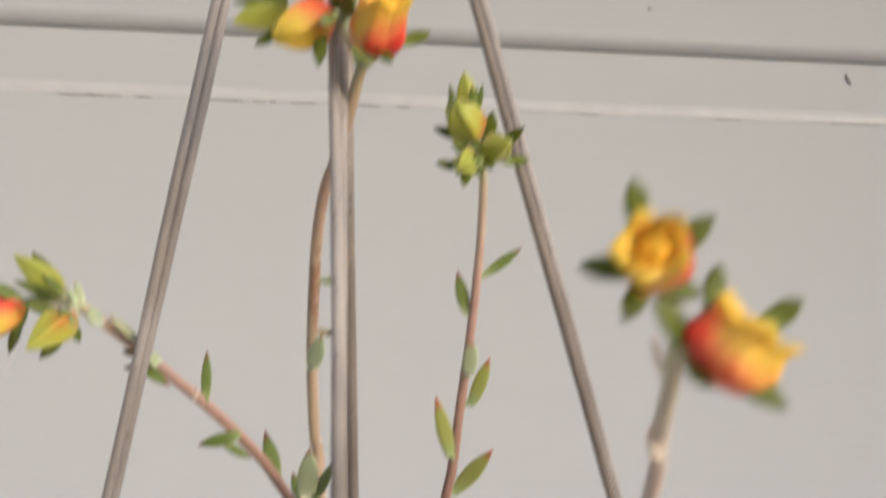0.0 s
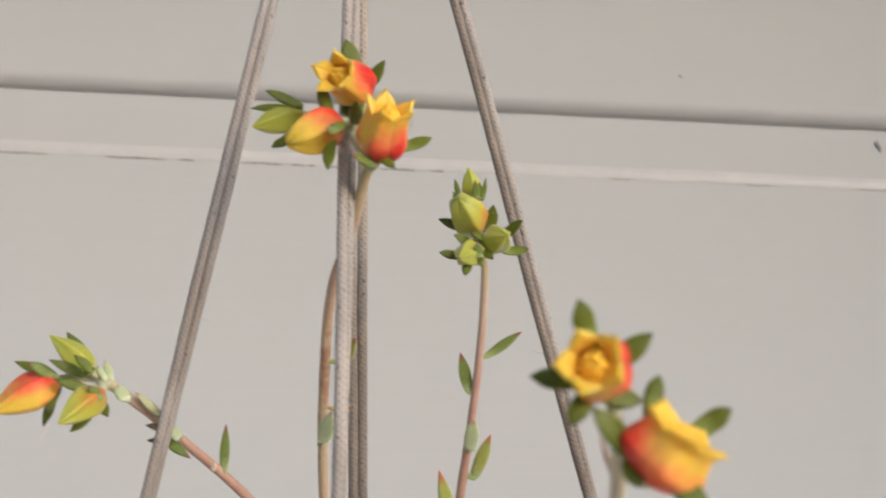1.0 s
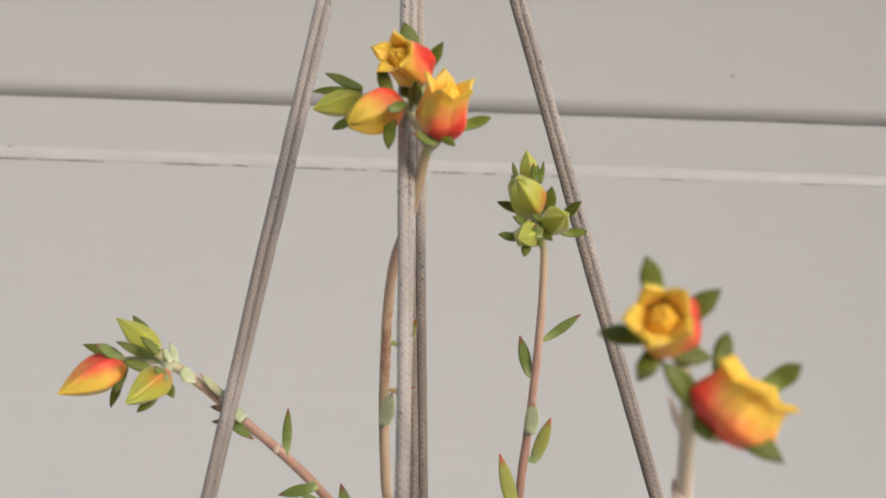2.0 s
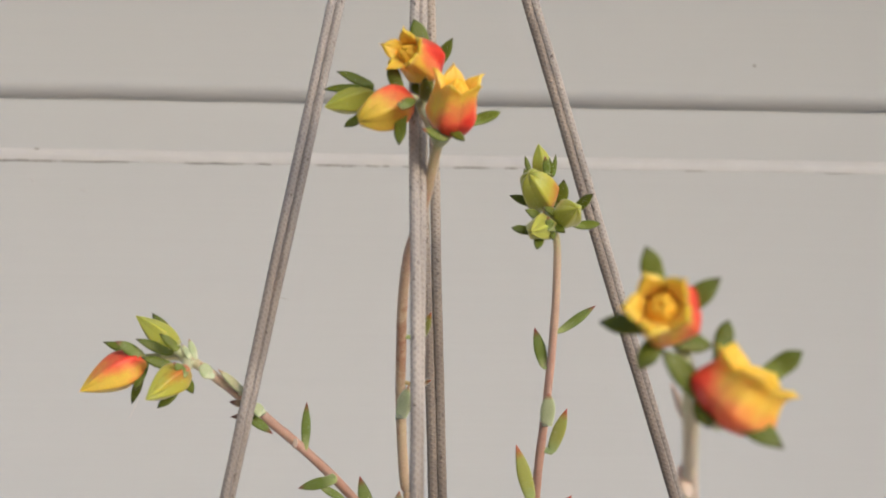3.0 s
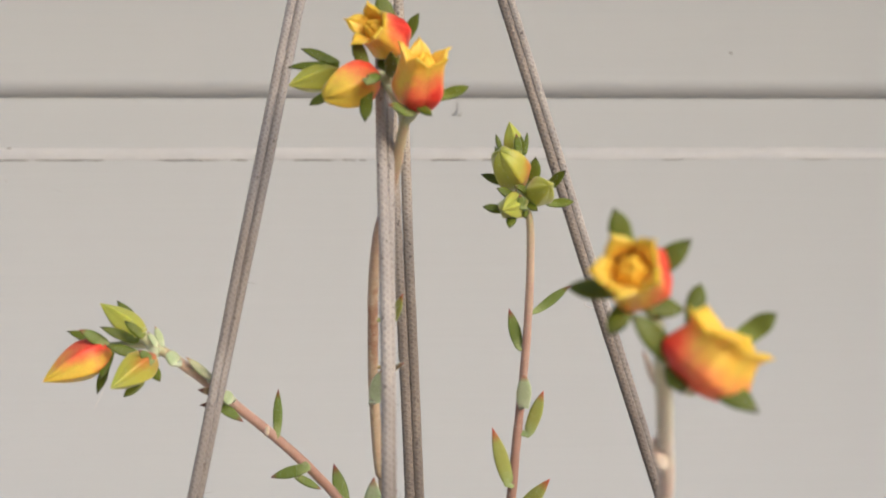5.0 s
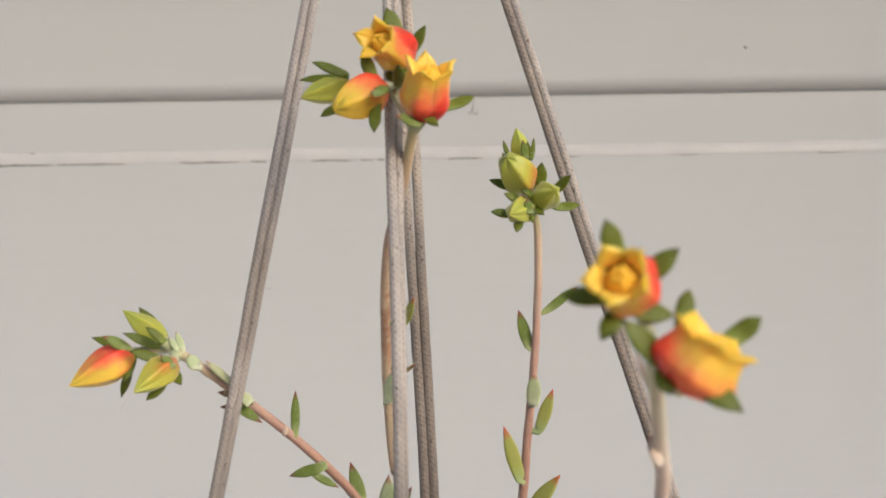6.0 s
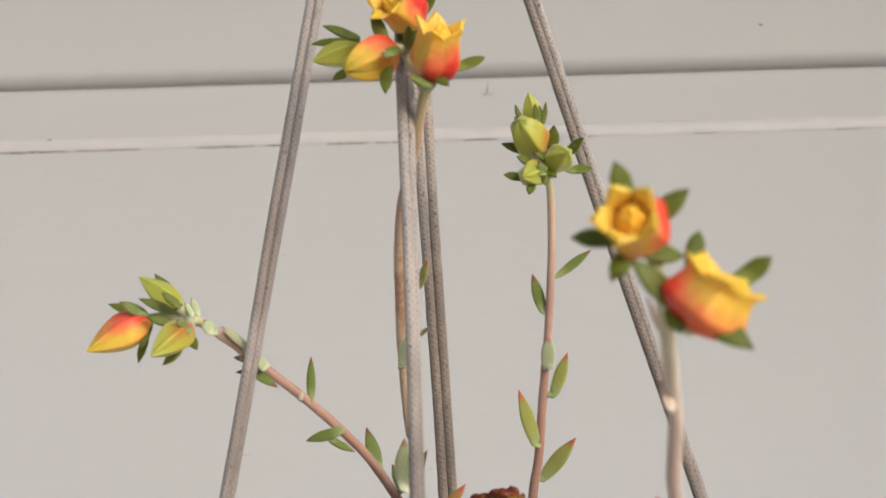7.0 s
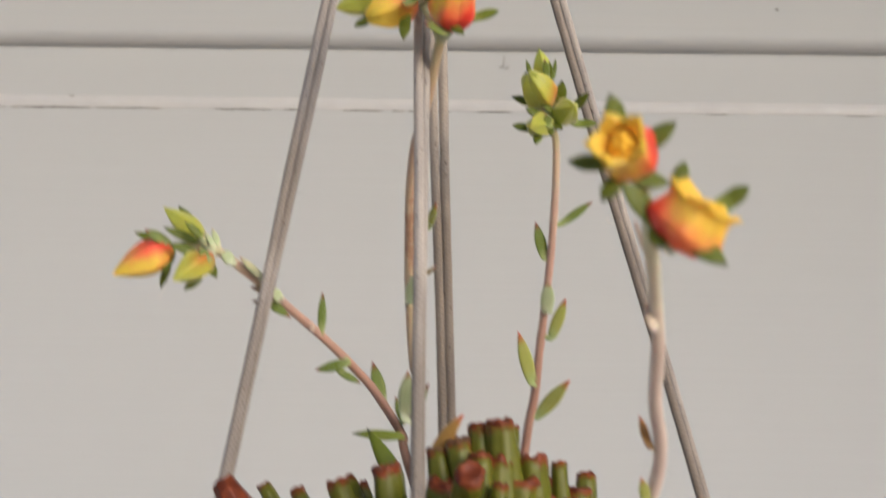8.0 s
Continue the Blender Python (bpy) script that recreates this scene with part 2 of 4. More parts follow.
def part(name, bm, material, parent, label="", smooth=True):
    """Links a bmesh, in world metres, as one mesh under a thing or a part."""
    o = ORIGIN[parent.name]
    bmesh.ops.translate(bm, verts=bm.verts, vec=-o)
    bmesh.ops.recalc_face_normals(bm, faces=bm.faces)
    for f in bm.faces:
        f.smooth = smooth
    collect_down(bm, material, parent)
    me = bpy.data.meshes.new(name)
    bm.to_mesh(me)
    bm.free()
    me.materials.append(material)
    ob = new(name, me)
    ob.parent = parent
    ORIGIN[ob.name] = o
    if label:
        ob["label"] = label
    return ob


def thing(name, at, label, category, group=""):
    ob = tagged(new(name), label, category, group)
    ob.empty_display_size = 0.01
    ob.location = at
    ORIGIN[ob.name] = Vector(at)
    return ob


def loft(bm, rings, uvs, closed=True, caps=True):
    """Skins rings of points; uvs gives (u, v) for ring i, corner j."""
    layer = bm.loops.layers.uv.get("UVMap") or bm.loops.layers.uv.new("UVMap")
    vs = [[bm.verts.new(p) for p in r] for r in rings]
    n = len(rings[0])
    for i in range(len(rings) - 1):
        for j in range(n if closed else n - 1):
            k = (j + 1) % n
            f = bm.faces.new((vs[i][j], vs[i][k], vs[i + 1][k], vs[i + 1][j]))
            for lp, (a, c) in zip(f.loops, ((i, j), (i, j + 1), (i + 1, j + 1), (i + 1, j))):
                lp[layer].uv = uvs(a, c)
    if caps and closed:
        for r, i in ((vs[0], 0), (vs[-1], len(rings) - 1)):
            f = bm.faces.new(r)
            for lp in f.loops:
                lp[layer].uv = uvs(i, 0)
    return vs


def smooth_path(pts, steps=6):
    """Catmull-Rom through the points."""
    p = [pts[0] * 2 - pts[1], *pts, pts[-1] * 2 - pts[-2]]
    out = []
    for i in range(1, len(p) - 2):
        for s in range(steps):
            t = s / steps
            a, b, c, d = p[i - 1], p[i], p[i + 1], p[i + 2]
            out.append(0.5 * (2 * b + (c - a) * t + (2 * a - 5 * b + 4 * c - d) * t * t + (3 * b - a - 3 * c + d) * t ** 3))
    return out + [pts[-1]]


def tube(path, radius, seg=12, rough=0.0, seed=0, metric=False, ribs=0.0, flat=1.0, ahead=None):
    """A tube along a path; radius(u) in metres. metric: u counts metres along it, for a weave."""
    bm = bmesh.new()
    rings, us, far = [], [], 0.0
    side = Vector((0.31, 0.95, 0.05))
    for i, p in enumerate(path):
        d = ahead or (path[min(i + 1, len(path) - 1)] - path[max(i - 1, 0)]).normalized()
        side = (side - d * side.dot(d)).normalized()
        up = d.cross(side)
        u = i / (len(path) - 1)
        if i:
            far += (p - path[i - 1]).length
        us.append(far if metric else u)
        ring = []
        for j in range(seg):
            a = 2 * math.pi * j / seg
            r = radius(u) * (1 + rough * noise.noise(Vector((p.x * 400 + seed, p.z * 250, a * 0.8))) + ribs * math.sin(3 * a + seed) * math.sin(5 * a + 2 * seed))
            ring.append(p + (side * math.cos(a) + up * math.sin(a) * flat) * r)
        rings.append(ring)
    loft(bm, rings, lambda i, j: (us[i], j / seg if metric else 0.0))
    return bm


def spindle(base, tip, width, thick, face, bend=0.0, fullness=0.45, blunt=0.0, blush=0.0, nr=13, seg=12, hollow=0.25, root=None):
    """A fleshy leaf: lens-shaped across, from its base to its pointed (or blunt) tip. face: the way its upper side looks.
    root: where it grows from, if that lies behind its base; it narrows towards there."""
    ln = (tip - base).length
    line, start = [base.lerp(tip, k / 24) for k in range(25)], 0.0
    if root is not None and (root - base).length > 0.0004:
        back = (base - root).length
        start = back / (back + ln)
        bow = base + (base - root).normalized() * min(back, ln) * 0.16
        lead = [root.lerp(base, k / 12) for k in range(12)]
        line = lead + [(1 - k) ** 2 * base + 2 * k * (1 - k) * bow.lerp(base.lerp(tip, 0.4), 0.6) + k * k * tip for k in [j / 24 for j in range(25)]]
        fullness = start + (1 - start) * fullness
        nr += 5
    far = [0.0]
    for p, q in zip(line, line[1:]):
        far.append(far[-1] + (q - p).length)

    def along(u):
        want = min(max(u, 0.0), 1.0) * far[-1]
        for k in range(len(line) - 1):
            if far[k + 1] >= want or k == len(line) - 2:
                return line[k].lerp(line[k + 1], (want - far[k]) / max(far[k + 1] - far[k], 1e-9))
    rings = []
    for i in range(nr):
        u = i / (nr - 1)
        axis = (along(u + 0.06) - along(u - 0.06)).normalized()
        nrm = (face - axis * face.dot(axis)).normalized()
        side = axis.cross(nrm)
        if u < fullness:
            low = 0.42 if start < 0.1 else 0.30
            w = low + (1 - low) * math.sin(u / fullness * math.pi / 2) ** (0.85 + 0.5 * start)
        else:
            k = (u - fullness) / (1 - fullness)
            w = (1 - k ** 1.8) * (1 - blunt) + blunt * math.sqrt(max(0.0, 1 - k ** 5))
        w = max(w, 0.03)
        k = max(0.0, (u - start) / (1 - start))
        c = along(u) + nrm * (bend * ln * (math.sin(k * math.pi * 0.5) ** 2 - k))
        ring = []
        for j in range(seg):
            a = 2 * math.pi * j / seg
            x, y = math.cos(a), math.sin(a)
            dish = hollow * thick * w * (1 - x * x) if y > 0 else 0.0
            ring.append(c + side * (x * width / 2 * w) + nrm * (y * thick / 2 * w ** 0.8 - dish))
        rings.append(ring)
    bm = bmesh.new()
    loft(bm, rings, lambda i, j: (max(0.0, (i / (nr - 1) - start) / (1 - start)), blush))
    return bm


TOWARDS = Vector((0.0, -1.0, 0.25))


STEMS, CALYX = {}, {}


def leaf(parent, base, tip, width, material=None, thick=1.3, face=None, bend=0.12, name="leaf", label="", fullness=0.45, blush=0.0, blunt=0.0):
    b = mm(base)
    root = CALYX.get(parent.name)
    if root is None and parent.name in STEMS:
        root = min(STEMS[parent.name], key=lambda p: (p - b).length)
    if root is not None and (root - b).length > 0.012:
        root = None
    bm = spindle(b, mm(tip), width / 1000, thick / 1000, face or TOWARDS, bend, fullness, blunt, blush, root=root)
    return part(name, bm, material or DOWNY, parent, label)


def petal(length, radius, i, openness, blush_way, seed, amount=1.0, neck=0.2, blunt=0.0, lip=0.22, foot=0.34, streak=0.5):
    """One of five keeled petals round +z. openness 0: a closed bud; 1: lips spread at the mouth.
    Pigment: foot tints the base, streak the keel, amount the side that faces blush_way."""
    rows, cols = 19, 10
    rnd = random.Random(seed * 31 + i)
    shut_bud = openness < 0.3
    mid = 2 * math.pi * i / 5 + (0.0 if shut_bud else rnd.uniform(-0.05, 0.05))
    ln = length * (1.0 if shut_bud else rnd.uniform(0.94, 1.05))
    curl = 1.0 if shut_bud else rnd.uniform(0.7, 1.3)
    facet = 1.0 if shut_bud else 0.62
    outer, inner, marks = [], [], []
    for a in range(rows):
        u = a / (rows - 1)
        lift = 0.40 if shut_bud else 0.44
        swell = 1 - lift + lift * math.sin(min(u / 0.34, 1) * math.pi / 2)
        k = max(0.0, (u - 0.34) / 0.66)
        shut = max(0.004, (1 - k ** (1.6 + blunt)) ** (1 / (1 + 0.5 * blunt)))
        gape = 1 - neck * math.sin(min(k / 0.8, 1) * math.pi / 2) + curl * (0.16 + 0.40 * neck) * max(0.0, (k - 0.66) / 0.34) ** 1.6
        r = radius * swell * (shut * (1 - openness) + gape * openness)
        tip = max(0.0, (u - 1 + lip) / lip)
        half = radians(38.0 if shut_bud else 38.5) * (1 - openness * tip ** 1.7 * 0.96)
        ro, ri, mk = [], [], []
        for c in range(cols + 1):
            v = 2 * c / cols - 1
            ang = mid + v * half
            keel = 1.02 - facet + facet * math.cos(radians(36)) / math.cos(radians(36) * (1 - abs(v)))
            lap = (0.010 if shut_bud else 0.02) * radius * v
            rr = r * keel + lap * (1 - 0.6 * u) - (0.0 if shut_bud else 0.02 * r * max(0.0, abs(v) - 0.8) / 0.2)
            rr += 0.0 if shut_bud else 0.035 * radius * noise.noise(Vector((u * 2.2 + seed * 3.1, v * 1.1, i * 5.0 + seed)))
            way = Vector((math.cos(ang), math.sin(ang), 0))
            z = ln * u - 0.03 * ln * abs(v) ** 2 * u
            thick = (0.0013 if shut_bud else 0.0022) * (1 - 0.6 * u ** 3) * (1 - 0.6 * abs(v)) * radius / 0.005
            ro.append(way * rr + Vector((0, 0, z)))
            ri.append(way * max(rr - thick, rr * 0.35) + Vector((0, 0, z - (0.0 if shut_bud else 0.05 * ln * u * (1 - abs(v)) * (1 - tip)))))
            side = max(0.0, way.dot(blush_way))
            b = foot * (1 - u) ** 1.3 + amount * (streak * (1 - abs(v)) ** 1.6 * max(0.0, 1 - 1.25 * u) + side ** 1.2 * (1 - 0.75 * u ** 2.0)) - 0.10
            mk.append(max(0.0, min(1.0, b + rnd.uniform(-0.03, 0.03))))
        outer.append(ro), inner.append(ri), marks.append(mk)
    bm = bmesh.new()
    loft(bm, outer, lambda a, c: (a / (rows - 1), marks[a][c]), closed=False)
    loft(bm, [r[::-1] for r in inner], lambda a, c: (a / (rows - 1), 0.0), closed=False)
    bmesh.ops.remove_doubles(bm, verts=bm.verts, dist=0.000001)
    rim = [e for e in bm.edges if e.is_boundary]
    bmesh.ops.bridge_loops(bm, edges=rim)
    for e in rim:
        e.smooth = False
    return bm


def flower(parent, base, mouth, radius, openness=1.0, material=None, blush=(0, 0, 1), spin=0.0, seed=1, name="flower", hub=None, label="", amount=1.0, neck=0.2, blunt=0.0, lip=0.22, foot=0.34, streak=0.5):
    """A corolla from its base to its mouth, with a pedicel from hub; petals and heart are parts of it."""
    b, m = mm(base), mm(mouth)
    axis = (m - b)
    q = axis.to_track_quat("Z", "Y").to_matrix()
    turn = Matrix.Translation(b) @ (q @ Matrix.Rotation(radians(spin), 3, "Z")).to_4x4()
    away = turn.to_3x3().inverted() @ Vector(blush)
    away.z = 0
    away = away.normalized() if away.length > 0.05 else Vector((0, 0, 0))
    h = mm(hub) if hub else b - axis * 0.3
    way = [h, h.lerp(b, 0.5) - axis * 0.08, b - axis * 0.04, b + axis * 0.05]
    body = part(name, tube(smooth_path(way), lambda u: 0.0009 + 0.0010 * u ** 3, 10, 0.1, seed), HUB, parent, label)
    CALYX[body.name] = b + axis * 0.04
    for i in range(5):
        bm = petal(axis.length, radius / 1000, i, openness, away, seed, amount, neck, blunt, lip, foot, streak)
        bmesh.ops.transform(bm, matrix=turn, verts=bm.verts)
        part("petal", bm, material or PETAL, body)
    if openness > 0.5:
        for k in range(5):
            a = 2 * math.pi * k / 5 + 0.5
            s = Vector((math.cos(a), math.sin(a), 0)) * radius / 1000
            bm = spindle(s * 0.34, s * 0.14 + Vector((0, 0, axis.length * 0.90)), radius * 0.98 / 1000, radius * 0.98 / 1000, Vector((0, 1, 0.1)), 0, 0.5, nr=9, seg=8)
            bmesh.ops.transform(bm, matrix=turn, verts=bm.verts)
            part("carpel", bm, INSIDE, body, "amber carpel inside the flower")
    return body


def sepal(fl, base, tip, width, face=None, bend=0.15, material=None):
    return leaf(fl, base, tip, width * 1.04, material or SEPAL, 1.3, face, bend, "sepal")


def stem(parent, pts, r0, r1, material, seed=0, label=""):
    path = smooth_path([mm(p) for p in pts], 8)
    STEMS.setdefault(parent.name, []).extend(path)
    bm = tube(path, lambda u: (r0 + (r1 - r0) * u) / 1000, 12, 0.10, seed)
    return part("stem", bm, material, parent, label)


# ---- the setting: painted boarded wall, porch ceiling, deck, ground ----
WALL_Y = 0.5412
LEDGE, CREVICE = 1.8803, 1.8294


def setting(name, verts_faces, material, label, category):
    me = bpy.data.meshes.new(name)
    me.from_pydata(verts_faces[0], [], verts_faces[1])
    me.materials.append(material)
    me.update()
    return tagged(new(name, me), label, category, kind="structure")


def box(x0, x1, y0, y1, z0, z1):
    v = [(x, y, z) for x in (x0, x1) for y in (y0, y1) for z in (z0, z1)]
    return v, [(0, 1, 3, 2), (4, 6, 7, 5), (0, 4, 5, 1), (2, 3, 7, 6), (0, 2, 6, 4), (1, 5, 7, 3)]


def moulding(name, profile, label, x0=-2.5, x1=1.397, nx=2, wobble=0.0, material=None):
    """A board run along the wall: the profile (y, z) from bottom to top, closed at the back."""
    bm = bmesh.new()
    prof = [(y, z) for y, z in profile]
    prof = [(WALL_Y + 0.05, prof[0][1])] + prof + [(WALL_Y + 0.05, prof[-1][1])]
    rings = []
    for i in range(nx):
        x = x0 + (x1 - x0) * i / (nx - 1)
        rings.append([Vector((x, y + wobble * noise.noise(Vector((x * 9, y * 3, z * 20))), z + wobble * 0.6 * noise.noise(Vector((x * 14, 3.3, z * 7))))) for y, z in prof])
    loft(bm, rings, lambda i, j: (i, j))
    bmesh.ops.recalc_face_normals(bm, faces=bm.faces)
    me = bpy.data.meshes.new(name)
    bm.to_mesh(me)
    bm.free()
    me.materials.append(material or PAINT)
    return tagged(new(name, me), label, "wall", kind="structure")


# lower board, with its upper edge eased towards the crevice
moulding("wall_lower_board", [(WALL_Y, 0.0), (WALL_Y, CREVICE + 0.0012)],
         "smooth white-painted lower wall board", nx=160, wobble=0.0002)
# rail between crevice and ledge, with a half-round bead along its foot
bead = [(WALL_Y - 0.0002, CREVICE + 0.0001), (WALL_Y - 0.0005, CREVICE + 0.0006), (WALL_Y - 0.0009, CREVICE + 0.0018), (WALL_Y - 0.0014, CREVICE + 0.0042),
        (WALL_Y - 0.0014, CREVICE + 0.0058), (WALL_Y - 0.0009, CREVICE + 0.0078), (WALL_Y - 0.0003, CREVICE + 0.0100)]
moulding("trim", bead, "glossy white bead along the foot of the rail, its highlight painted in", nx=160, wobble=0.0003, material=BEAD_HIGHLIGHT)
moulding("wall_rail", [(WALL_Y - 0.0002, CREVICE + 0.0102), (WALL_Y - 0.0002, LEDGE + 0.0006)],
         "flat white-painted wall rail", nx=160, wobble=0.0002)
# upper board: it laps over the rail, with a rounded lower edge seen from below
turn_at = [0.24 + (math.pi / 2 - 0.24) * k / 14 for k in range(15)]
nose = [(WALL_Y - 0.0120 * math.sin(a), LEDGE + 0.0002 + 0.0095 * (math.cos(0.24) - math.cos(a))) for a in turn_at]
moulding("wall_upper_board", [(WALL_Y + 0.002, LEDGE + 0.0002)] + nose + [(WALL_Y - 0.0121, LEDGE + 0.025), (WALL_Y - 0.0121, 2.6)],
         "smooth white-painted upper wall board", nx=80, wobble=0.0004)
setting("wall_backing", box(-2.5, 1.55, WALL_Y + 0.052, WALL_Y + 0.15, 0, 2.6), PAINT, "solid wall behind the painted boards", "wall")
setting("ceiling", box(-2.5, 1.55, -0.9, WALL_Y + 0.15, 2.602, 2.7), PAINT, "white-painted porch ceiling", "ceiling")
# unseen return wall, added to block light from the boards' right end
setting("wall_side", box(1.40, 1.55, -0.30, WALL_Y + 0.05, 0.002, 2.6), PAINT, "plain unseen side wall, added to shade the right end of the boards", "wall")
setting("floor", box(-2.5, 1.55, -2.2, WALL_Y + 0.15, -0.15, -0.002), DECK, "pale tan concrete porch floor", "floor")
g = 600.0
setting("ground", ([(-g, -g, -0.3), (g, -g, -0.3), (g, g, -0.3), (-g, g, -0.3)], [(0, 1, 2, 3)]), GRASS, "pale dry sandy ground reaching the horizon", "ground")


def crack():
    """Broken dark lines where the paint has opened along the crevice, thick and thin by turns."""
    bm = bmesh.new()
    rnd = random.Random(5)
    runs = [(-0.62, -0.52), (-0.505, -0.43), (-0.425, -0.36), (-0.352, -0.31), (-0.306, -0.245), (-0.241, -0.191), (-0.150, -0.107), (-0.098, -0.086), (-0.052, -0.022),
            (-0.015, -0.006), (-0.003, 0.002), (0.012, 0.030), (0.050, 0.076), (0.088, 0.098), (0.140, 0.148), (0.224, 0.240), (0.33, 0.35), (0.42, 0.47), (0.52, 0.56)]
    for x, x_end in runs:
        ln = x_end - x
        fat = rnd.uniform(0.00028, 0.00046) if x < 0.1 else rnd.uniform(0.00005, 0.00009)
        n = max(4, int(ln / 0.0018))
        lo, hi = [], []
        for i in range(n + 1):
            px = x + ln * i / n
            w = fat * math.sin(math.pi * min(max(i / n, 0.03), 0.97)) ** 0.4 * (0.35 + 1.1 * rnd.random() ** 1.5)
            z = CREVICE - 0.0001 + 0.0005 * noise.noise(Vector((px * 90, 0, 0)))
            lo.append((px, z - w)), hi.append((px, z + w))
        rings = [[Vector((a[0], WALL_Y - 0.0006, a[1])), Vector((b[0], WALL_Y - 0.0006, b[1])), Vector((b[0], WALL_Y + 0.003, b[1])), Vector((a[0], WALL_Y + 0.003, a[1]))] for a, b in zip(lo, hi)]
        loft(bm, rings, lambda i, j: (i, j))
    bmesh.ops.recalc_face_normals(bm, faces=bm.faces)
    me = bpy.data.meshes.new("paint_crack")
    bm.to_mesh(me)
    bm.free()
    me.materials.append(CRACK)
    return tagged(new("paint_crack", me), "dark broken crack in the paint under the bead", "crack", kind="structure")


crack()


def wall_mark(name, pts, r, label, material):
    path = smooth_path([Vector((x, WALL_Y - 0.0006 - dy, z)) for x, dy, z in pts], 5)
    bm = tube(path, lambda u: r * (0.35 + 0.65 * math.sin(math.pi * min(0.97, max(0.03, u)))), 7, 0.6, 3)
    me = bpy.data.meshes.new(name)
    bm.to_mesh(me)
    bm.free()
    me.materials.append(material)
    return tagged(new(name, me), label, "blemish", kind="structure")


wall_mark("paint_blemish", [(0.2786, 0.0119, 1.9130), (0.2800, 0.0121, 1.9122), (0.2814, 0.0119, 1.9118)], 0.0007, "small grey fleck on the painted board", SMUDGE)
wall_mark("paint_blemish", [(0.0705, 0, 1.877), (0.0702, 0, 1.872), (0.0693, 0.001, 1.8675), (0.0675, 0.0015, 1.8655), (0.0660, 0.001, 1.867)], 0.00032, "hooked wisp of cobweb on the rail", SMUDGE)
wall_mark("paint_blemish", [(0.0695, 0, 1.8675), (0.0715, 0.001, 1.8650), (0.0735, 0.001, 1.8660), (0.0732, 0.0, 1.869)], 0.00028, "hooked wisp of cobweb on the rail", SMUDGE)
FAINT = plain_material("faint_scuff", (0.52, 0.515, 0.512), (0.55, 0.545, 0.542), 0.6, 500.0)
wall_mark("paint_blemish", [(-0.2640, -0.0007, 1.8165), (-0.2601, -0.0006, 1.8137), (-0.2585, -0.0007, 1.8100)], 0.0004, "faint grey scuff below the crack", FAINT)
wall_mark("paint_blemish", [(-0.2270, -0.0007, 1.8070), (-0.2222, -0.0006, 1.8064), (-0.2190, -0.0007, 1.8050)], 0.0004, "faint grey scuff below the crack", FAINT)
wall_mark("paint_blemish", [(-0.2625, 0, 1.8386), (-0.2603, 0.0004, 1.8387), (-0.2585, 0, 1.8384)], 0.0005, "small dark chip on the bead", SMUDGE)
wall_mark("paint_blemish", [(-0.3318, 0, 1.8770), (-0.3318, 0.0006, 1.8715), (-0.3312, 0.0006, 1.8670), (-0.3318, 0, 1.8635)], 0.0005, "faint dusty wisp on the rail", SMUDGE)
wall_mark("paint_blemish", [(0.4390, 0, 1.8715), (0.4380, 0.0008, 1.8683), (0.4398, 0.0012, 1.8653), (0.4415, 0, 1.8621)], 0.0009, "grey scuff with a wisp of cobweb on the rail", SMUDGE)

# ---- the hanger: four pairs of cords that meet in a ring above ----
APEX = Vector((0.0232, -0.0218, 1.7408))
RIM_Z = 1.463
hanger = thing("plant_hanger", APEX, "weathered grey cotton cord hanger round a flower pot", "plant hanger")


def cord_pair(x, y, turn, gap, r=0.9, first=None, second=None, turn_top=None, gap_top=None, top=0.0):
    """Two strands from the ring down past the rim, lying side by side; turn: the way, in degrees, from one to the other, at the rim."""
    low = Vector((x, y, 1.47))
    apex = APEX + Vector((top, 0, 0))
    d = (apex - low)
    foot = low - d * 0.13
    for s in (-1, 1):
        pts = []
        for k in range(41):
            u = k / 40
            up = min(1.0, u / 0.62)
            ang = radians(turn + ((turn if turn_top is None else turn_top) - turn) * up)
            side = Vector((math.cos(ang), math.sin(ang), 0)) * (gap + ((gap if gap_top is None else gap_top) - gap) * up) / 2000
            p = foot.lerp(apex, u) + side * s + side * 0.10 * math.sin(u * 17 + x * 90 + s)
            p += Vector((noise.noise(Vector((u * 7, s, x * 50))), noise.noise(Vector((u * 7, s + 9, x * 50))), 0)) * 0.00025
            pts.append(p)
        part("cord", tube(smooth_path(pts, 6), lambda u: r / 1000, 12, 0.05, s, True), (first if s < 0 else second) or CORD, hanger)


cord_pair(-0.0256, 0.0160, 88, 1.9, 1.00, LIGHT, LIGHT, 22, 2.04)
# left strand takes the darker colour, as shade from its neighbour
cord_pair(0.1072, 0.0494, 66, 2.2, 1.10, SHADED, CORD, 10, 2.3)
cord_pair(0.0264, -0.0344, 92, 2.1, 1.06, CORD, CORD, 40, 2.0)
cord_pair(0.0335, 0.0650, 4, 2.42, 1.28, SHADED_BACK, SHADED_BACK, 6, 2.6, -0.001)
ring_path = [APEX + Vector((0.012 * math.cos(a), 0, 0.008 + 0.012 * math.sin(a))) for a in [2 * math.pi * k / 24 for k in range(25)]]
part("ring", tube(ring_path, lambda u: 0.0015, 8), STEEL, hanger, "steel ring")
part("hanging_wire", tube([APEX + Vector((0, 0, 0.018 + 0.0853 * k)) for k in range(11)], lambda u: 0.0011, 8), STEEL, hanger, "thin steel wire up to the ceiling")

# ---- pot and soil ----
POT = Vector((0.038, 0.016, RIM_Z))
pot = thing("flower_pot", POT - Vector((0, 0, 0.12)), "plain terracotta flower pot held by the cords", "flower pot")


